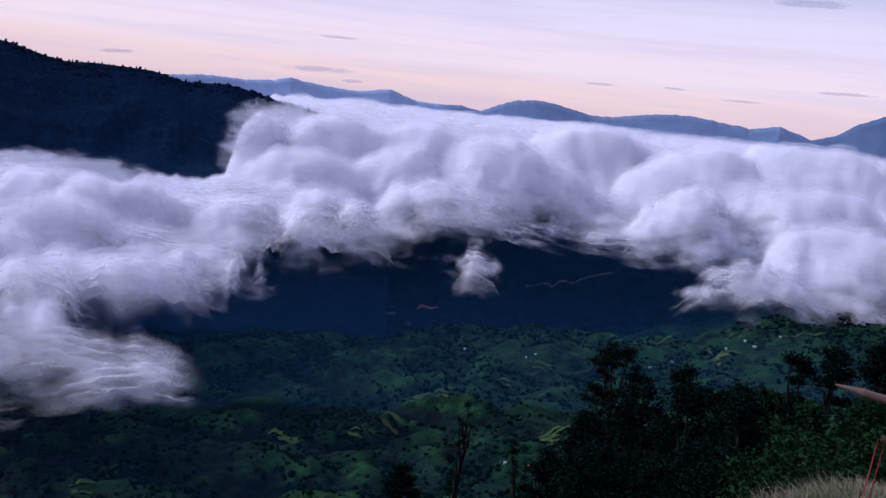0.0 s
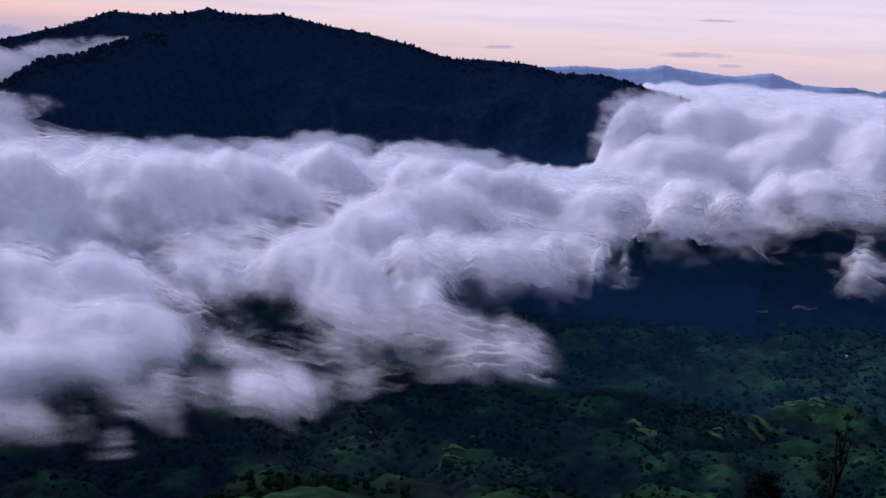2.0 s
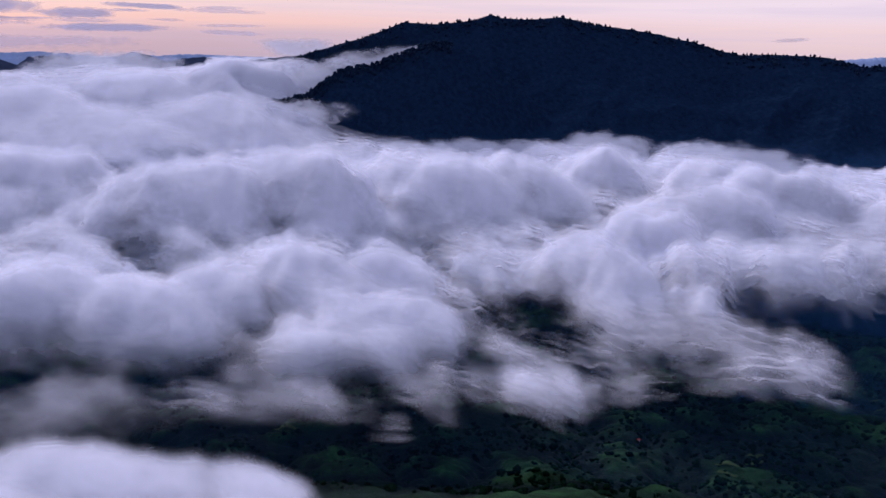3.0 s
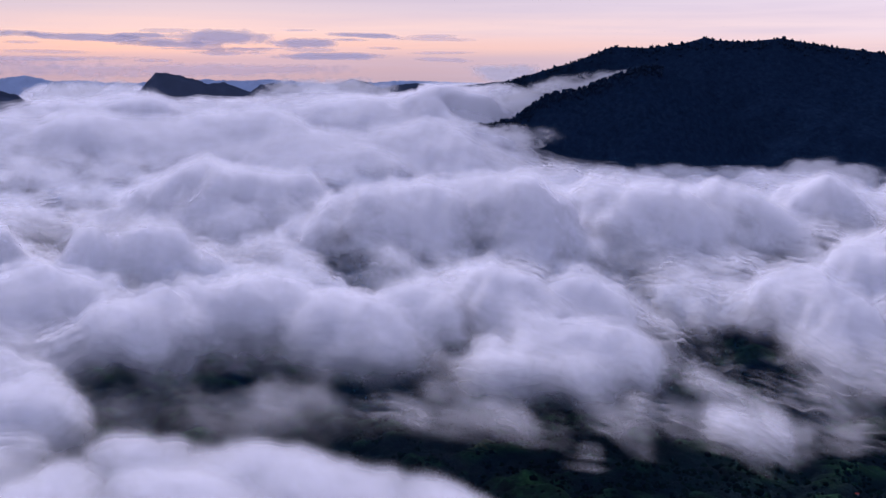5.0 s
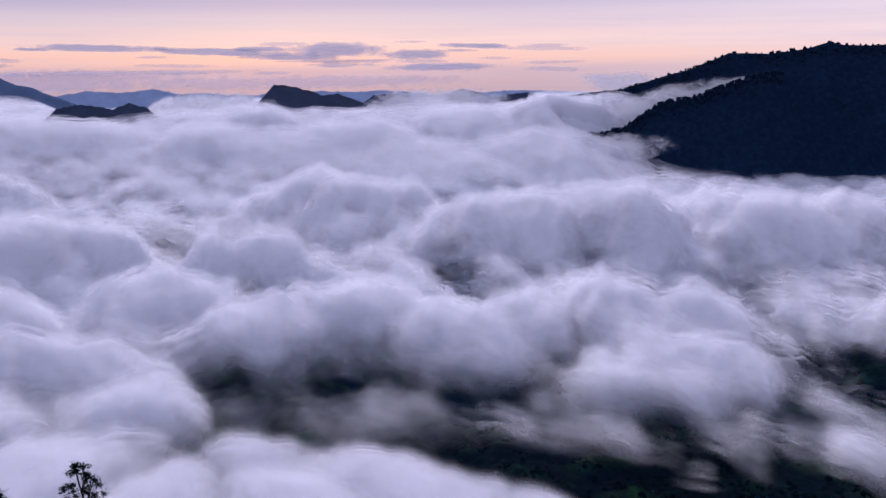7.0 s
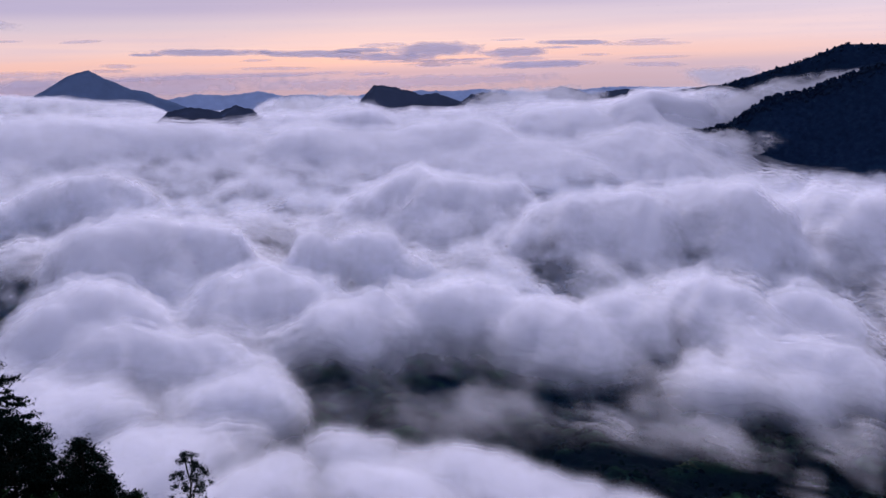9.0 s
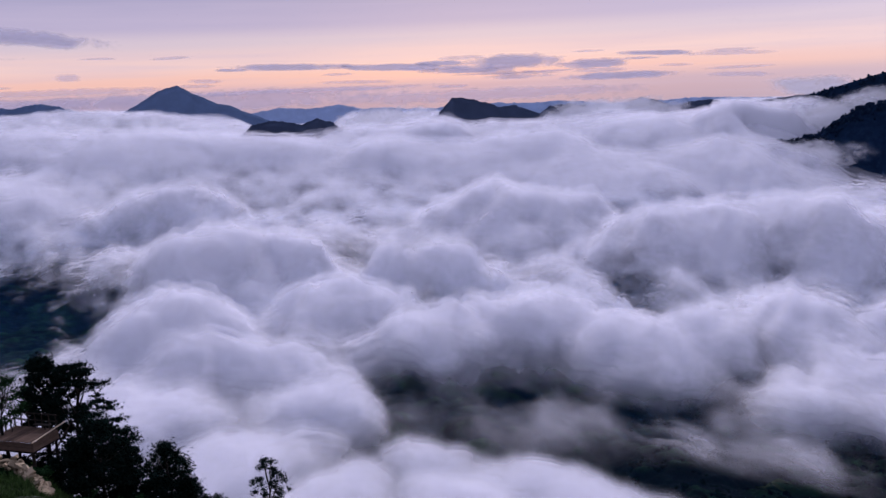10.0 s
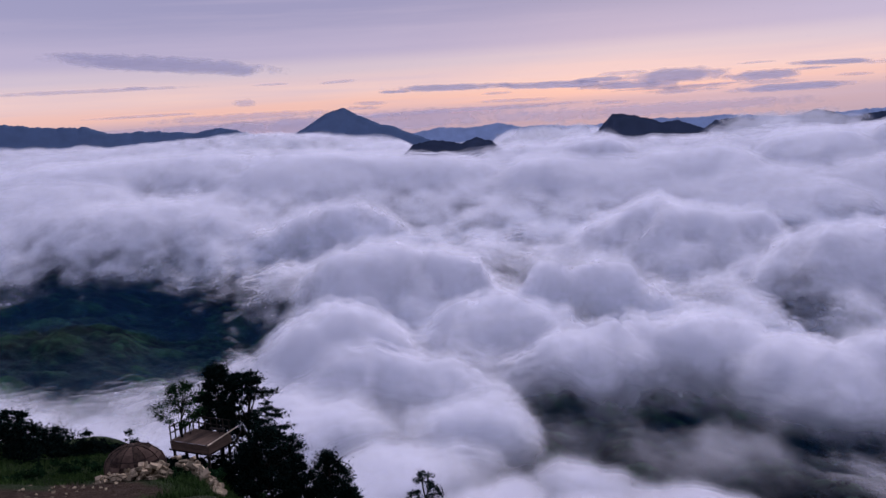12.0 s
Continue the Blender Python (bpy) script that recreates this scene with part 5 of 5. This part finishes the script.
# ---------------------------------------------------------------- far houses, roads and fields
def on_land(az, el, r0=520.0):
    """The distance at which a sight line meets the land."""
    r = np.linspace(r0, 2600, 1400)
    hit = land(az, r) >= r * math.tan(radians(el))
    return float(r[np.argmax(hit)]) if hit.any() else 1500.0


def house(az, el, w, d, h, roof, label, turn=0.0):
    r = on_land(az, el)
    w, d, h = 0.36 * w, 0.36 * d, 0.45 * h
    e = stand("house", label, "house", az, r, turn=turn, group="valley houses")
    part("wall", box_bm(0, 0, h / 2 - 0.8, w, d, h + 1.6), WHITE_WALL, e)
    bm = bmesh.new()
    o, k = 0.5, h * 0.45
    v = [bm.verts.new(c) for c in ((-w / 2 - o, -d / 2 - o, h), (w / 2 + o, -d / 2 - o, h), (w / 2 + o, d / 2 + o, h), (-w / 2 - o, d / 2 + o, h), (-w / 2 - o, 0, h + k), (w / 2 + o, 0, h + k))]
    for f in ((0, 1, 5, 4), (2, 3, 4, 5), (0, 4, 3), (1, 2, 5), (0, 3, 2, 1)):
        bm.faces.new([v[i] for i in f])
    part("roof", bm, roof, e)
    part("door", box_bm(-w * 0.2, -d / 2 - 0.03, 0.45 * h, 0.22 * w, 0.06, 0.9 * h), GLASS_DARK, e)
    part("window", box_bm(w * 0.22, -d / 2 - 0.03, 0.58 * h, 0.25 * w, 0.06, 0.4 * h), GLASS_DARK, e)


for _k, (_az, _el, _w, _d, _h, _roof, _label) in enumerate((
        (-21.02, -13.87, 11, 8, 3.4, TIN, "white house with a bright tin roof"), (-19.36, -14.27, 8, 6, 3.0, TIN, "small pale house among ripe fields"), (-20.4, -13.6, 7, 6, 3.0, TIN, "small pale house among ripe fields"),
        (-22.4, -12.97, 7, 5, 2.8, TIN, "small white farmhouse with tin roof"), (-0.05, -14.45, 8, 6, 3.0, TIN, "lone white house on the dark far slope"), (-2.5, -16.85, 7, 5, 2.8, TIN, "lone white farmhouse on a green hill"),
        (-6.15, -23.75, 7, 5, 2.8, TIN, "small farmhouse with a grey tin roof"), (-7.79, -23.67, 7.5, 5, 2.8, RED_ROOF, "farmhouse with a red roof"), (-16.2, -15.7, 7, 5, 2.8, TIN, "small pale farmhouse with tin roof"), (-14.85, -16.3, 7, 5, 2.8, TIN, "small pale farmhouse with tin roof"),
        (-6.7, -16.9, 6, 5, 2.6, TIN, "small white farmhouse with tin roof"), (-7.3, -16.6, 6, 5, 2.6, TIN, "small white farmhouse with tin roof"), (28.1, -25.2, 6, 5, 2.6, RED_ROOF, "farmhouse with a red-brown roof"), (22.7, -27.0, 6, 5, 2.6, TIN, "small white farmhouse with tin roof"),
        (-26.6, -11.2, 9, 6, 3.0, TIN, "pale farmhouse on the upper slope"), (-27.3, -11.0, 8, 6, 3.0, TIN, "pale farmhouse on the upper slope"), (-25.9, -11.4, 7, 5, 2.8, TIN, "small pale farmhouse with tin roof"))):
    house(_az, _el, _w, _d, _h, _roof, _label, 25 * math.sin(_k * 2.3))


def drape(name, label, category, az, r, mat, kind="structure", lift=0.7):
    """A sheet over the land from rows of bearings and distances."""
    x, y = at(az, r)
    ob = new(name, grid_mesh(name, x, y, land(az, r) + lift, mat))
    return tagged(ob, label, category, kind=kind)


def road(spots, width):
    a = np.array([s[0] for s in spots])
    r = np.array([on_land(*s, r0=1500.0) for s in spots])
    t = np.linspace(0, len(a) - 1, 60)
    a, r = np.interp(t, np.arange(len(a)), a), np.interp(t, np.arange(len(r)), r) + 6 * np.sin(t * 3.1)
    off = np.linspace(-width / 2, width / 2, 4)[:, None]
    drape("road", "winding reddish earth road cut into the far slope", "road", a[None] + 0 * off, r[None] + off, DIRT, lift=1.8)


road([(9.5, -16.5), (9.1, -16.3), (8.7, -16.25), (7.6, -16.2)], 5)
road([(5.9, -15.7), (5.2, -15.5), (4.7, -15.2), (3.4, -15.0), (2.4, -14.9)], 5)
road([(1.0, -14.6), (0.3, -14.45), (-0.4, -14.35)], 7)
road([(-2.0, -13.5), (-3.0, -13.2)], 5)
road([(-6.1, -12.3), (-7.6, -12.0), (-8.1, -11.9), (-8.8, -11.7), (-10.0, -11.2), (-11.0, -10.9), (-11.6, -10.6)], 5)


def field(az, el, wide, deep, mat, label, r0=520.0):
    """A plot of narrow terraces that follow the slope, each a strip of its own length."""
    r = on_land(az, el, r0)
    strips = max(2, int(deep / 7))
    for k in range(strips):
        mid = (k + 0.5) / strips * 2 - 1
        u, v = np.meshgrid(np.linspace(-1, 1, 14), np.linspace(-1, 1, 4))
        half = wide / 2 * rng.uniform(0.55, 1.1) * math.sqrt(1.05 - 0.7 * mid * mid)
        shift = rng.uniform(-0.25, 0.25) * wide
        thin = deep / strips / 2 * rng.uniform(0.4, 0.8) * np.sqrt(np.clip(1.02 - u * u, 0.02, 1))
        drape("field", label, "field", az + np.degrees((shift + half * u) / r), r + deep / 2 * mid * 1.3 + thin * v + 0.14 * wide * u * math.sin(az * 7) + 0.7 * np.sin(3 * u + k), mat, lift=1.8)


for _az, _el, _w, _d, _m in ((-19.3, -14.5, 34, 16, FIELD_PALE), (-18.4, -14.6, 16, 12, FIELD_PALE), (-17.6, -14.8, 18, 9, FIELD_PALE), (-18.3, -15.1, 12, 24, FIELD_PALE), (-19.0, -15.1, 10, 26, FIELD_PALE), (-24.3, -11.3, 30, 8, FIELD_PALE), (-24.9, -11.6, 34, 8, FIELD_PALE),
                             (-26.8, -11.2, 30, 9, FIELD_PALE), (-9.4, -21.1, 34, 70, FIELD_GREEN), (-8.7, -22.0, 28, 40, FIELD_GREEN), (-1.6, -19.6, 14, 30, FIELD_PALE), (-0.9, -19.8, 12, 26, FIELD_PALE), (0.3, -20.3, 26, 16, FIELD_PALE), (-7.6, -17.3, 30, 14, FIELD_GREEN),
                             (-5.4, -18.8, 20, 12, FIELD_PALE), (4.0, -22.9, 32, 16, FIELD_GREEN), (9.3, -23.4, 40, 20, FIELD_GREEN), (2.0, -21.9, 30, 14, FIELD_PALE), (14.0, -20.6, 26, 10, FIELD_PALE), (13.3, -21.2, 24, 9, FIELD_GREEN), (22.5, -26.2, 26, 20, FIELD_GREEN), (20.6, -25.4, 16, 14, FIELD_GREEN),
                             (-12.0, -16.2, 40, 16, FIELD_GREEN), (-23.5, -12.6, 60, 14, FIELD_GREEN), (-20.0, -13.2, 70, 14, FIELD_GREEN), (-15.5, -14.4, 60, 12, FIELD_GREEN), (52.5, -25.0, 30, 26, FIELD_GREEN)):
    field(_az, _el, _w, _d, _m, "ripe pale terraced field" if _m is FIELD_PALE else "bright green meadow field")
field(4.9, -15.9, 60, 30, FIELD_PALE, "pale terraced fields beside the far road", 1500.0)
field(4.0, -15.5, 40, 20, FIELD_PALE, "pale terraced fields beside the far road", 1500.0)
field(1.6, -15.5, 22, 20, FIELD_GREEN, "green plot on the dark slope", 1500.0)


# ---------------------------------------------------------------- clouds above the horizon and before the mountain
def drift(name, label, az, el, wide, high, tilt, r, mat, seed, bulge=0.35, group="", parent=None, kind=""):
    """A rounded bank of cloud, swelling towards the viewpoint, ragged at its rim."""
    u, v = np.meshgrid(np.linspace(-1, 1, 44), np.linspace(-1, 1, 20))
    t = radians(tilt)
    du, dv = u * wide / 2 * 1.35, v * high / 2 * 1.5
    d2 = u * u + v * v
    a = az - (du * math.cos(t) - dv * math.sin(t))
    e = el + du * math.sin(t) + dv * math.cos(t)
    swell = np.sqrt(np.clip(1.15 - 0.55 * d2, 0.02, 1)) * (1 + 0.25 * fbm(u * 2.2 + seed, v * 2.2, 3))
    d = r - swell * bulge * r * math.tan(radians(high))
    x, y = at(a, d)
    shut = 1.5 - 3.4 * d2 + 1.1 * fbm(u * 2.6 + seed * 3.1, v * 1.7 + seed, 4, 0.6)
    shut = np.minimum(shut, 3.5 - 5.5 * np.maximum(np.abs(u), np.abs(v)))
    ob = new(name, grid_mesh(name, x, y, r * np.tan(np.radians(e)), mat, shut=shut))
    if parent is None:
        return tagged(ob, label, "cloud", group, kind)
    ob.parent = parent
    return ob


SKY_CLOUD = cloud_material("high_grey_cloud", 0.85, 1.0, 0.8, 0.012, (0.50, 0.50, 0.60))
SKY_WISP = cloud_material("thin_high_cloud", 0.45, 1.2, 0.9, 0.012, (0.55, 0.54, 0.64))
BANK = cloud_material("rising_mist", 0.8, 1.2, 1.3, 0.016)
HIGH = [(101.43, 4.04, 13.7, 0.96, 5.7), (83.39, 1.65, 8.5, 0.4, 1.2), (87.05, 1.59, 2.2, 0.18, 1), (76.69, 1.38, 8.2, 0.42, 2), (74.0, 1.53, 3.3, 0.3, 0), (69.16, 1.47, 6.7, 0.85, 1),
        (72.27, 1.03, 6.7, 0.4, 1), (64.2, 1.11, 4.5, 0.6, 0), (62.6, 0.3, 7.4, 0.45, 0), (60.45, 1.59, 4.8, 0.3, 2)]
THIN = [(64.5, 1.9, 2.2, 0.12, 0), (79.4, 0.57, 4.8, 0.22, 1), (80.5, 1.1, 1.9, 0.16, 0), (69.35, 0.44, 2.2, 0.22, 0), (73.36, 0.05, 2.2, 0.22, 0), (96.68, 1.45, 1.5, 0.42, 3), (103.06, 2.7, 1.5, 0.18, 0),
        (105.96, 2.64, 12.2, 0.22, 0), (94.89, 2.51, 2.2, 0.12, 0), (90.61, 2.44, 2.6, 0.16, -2), (102.92, 0.98, 6.7, 0.16, 0), (96.83, 0.61, 11.9, 0.4, 0), (82.0, 0.19, 15.6, 0.26, 0), (90.0, -0.25, 26.0, 1.2, 0), (99.0, -0.1, 18.0, 0.7, 0), (71.0, -0.55, 20.0, 0.8, 0)]
FAINT = [(7.78, 2.37, 2.4, 0.16, -1), (-9.2, 1.18, 2.3, 0.13, -1), (-13.65, 1.35, 1.5, 0.13, -1), (-20.97, 6.95, 4.1, 0.42, 0), (20.97, 0.08, 2.2, 0.22, -4), (8.93, 0.27, 4.5, 0.34, -2), (6.55, -0.26, 1.5, 0.2, -2),
         (-17.77, 0.98, 2.2, 0.13, -1), (-23.68, 1.98, 3.3, 0.18, -1)]
_dice = random.Random(12)
STREAKS = [(_dice.uniform(55, 92), _dice.uniform(0.0, 1.9), _dice.uniform(1.6, 5.5), _dice.uniform(0.12, 0.26), _dice.uniform(-1, 2)) for _ in range(20)]
for _k, (_a, _e, _w, _h, _t) in enumerate(HIGH + THIN + FAINT + STREAKS):
    drift("sky_cloud", "long flat grey-violet cloud streak over the horizon" if _k < len(HIGH) else "thin small grey cloud streak in the sky", _a, _e, _w, _h, -_t, 4780 - 3 * _k, SKY_CLOUD if _k < len(HIGH) else SKY_WISP, _k * 1.37, 0.3, "", kind="structure")

for _k, (_a, _e, _w, _h, _r) in enumerate(((31.6, -6.8, 6.0, 2.0, 2210), (25.6, -7.2, 6.0, 2.2, 2190), (38.5, -7.2, 8.9, 1.5, 2170), (18.7, -8.0, 6.7, 1.8, 2200), (12.2, -4.7, 4.6, 4.0, 2260), (44.6, -7.3, 8.2, 1.6, 2120), (77.3, -2.2, 7.0, 2.0, 3350), (65.0, -2.7, 5.9, 1.5, 3300),
                                           (51.4, -0.75, 4.8, 1.1, 3100), (46.9, -1.55, 8.0, 1.3, 2560), (50.6, -2.6, 7.0, 1.8, 2540), (62.9, -1.9, 8.9, 1.5, 3320), (23.5, -7.2, 8.9, 2.2, 2120), (11.0, -2.9, 5.0, 1.8, 2480), (52.5, -4.9, 8.0, 1.6, 2290))):
    drift("mist_bank", "soft lilac bank of mist rising before the mountain", _a, _e, _w, _h, 8.0 if _k in (9, 10) else 0.0, _r, BANK, 50 + _k * 2.1, 0.5, "", kind="structure")
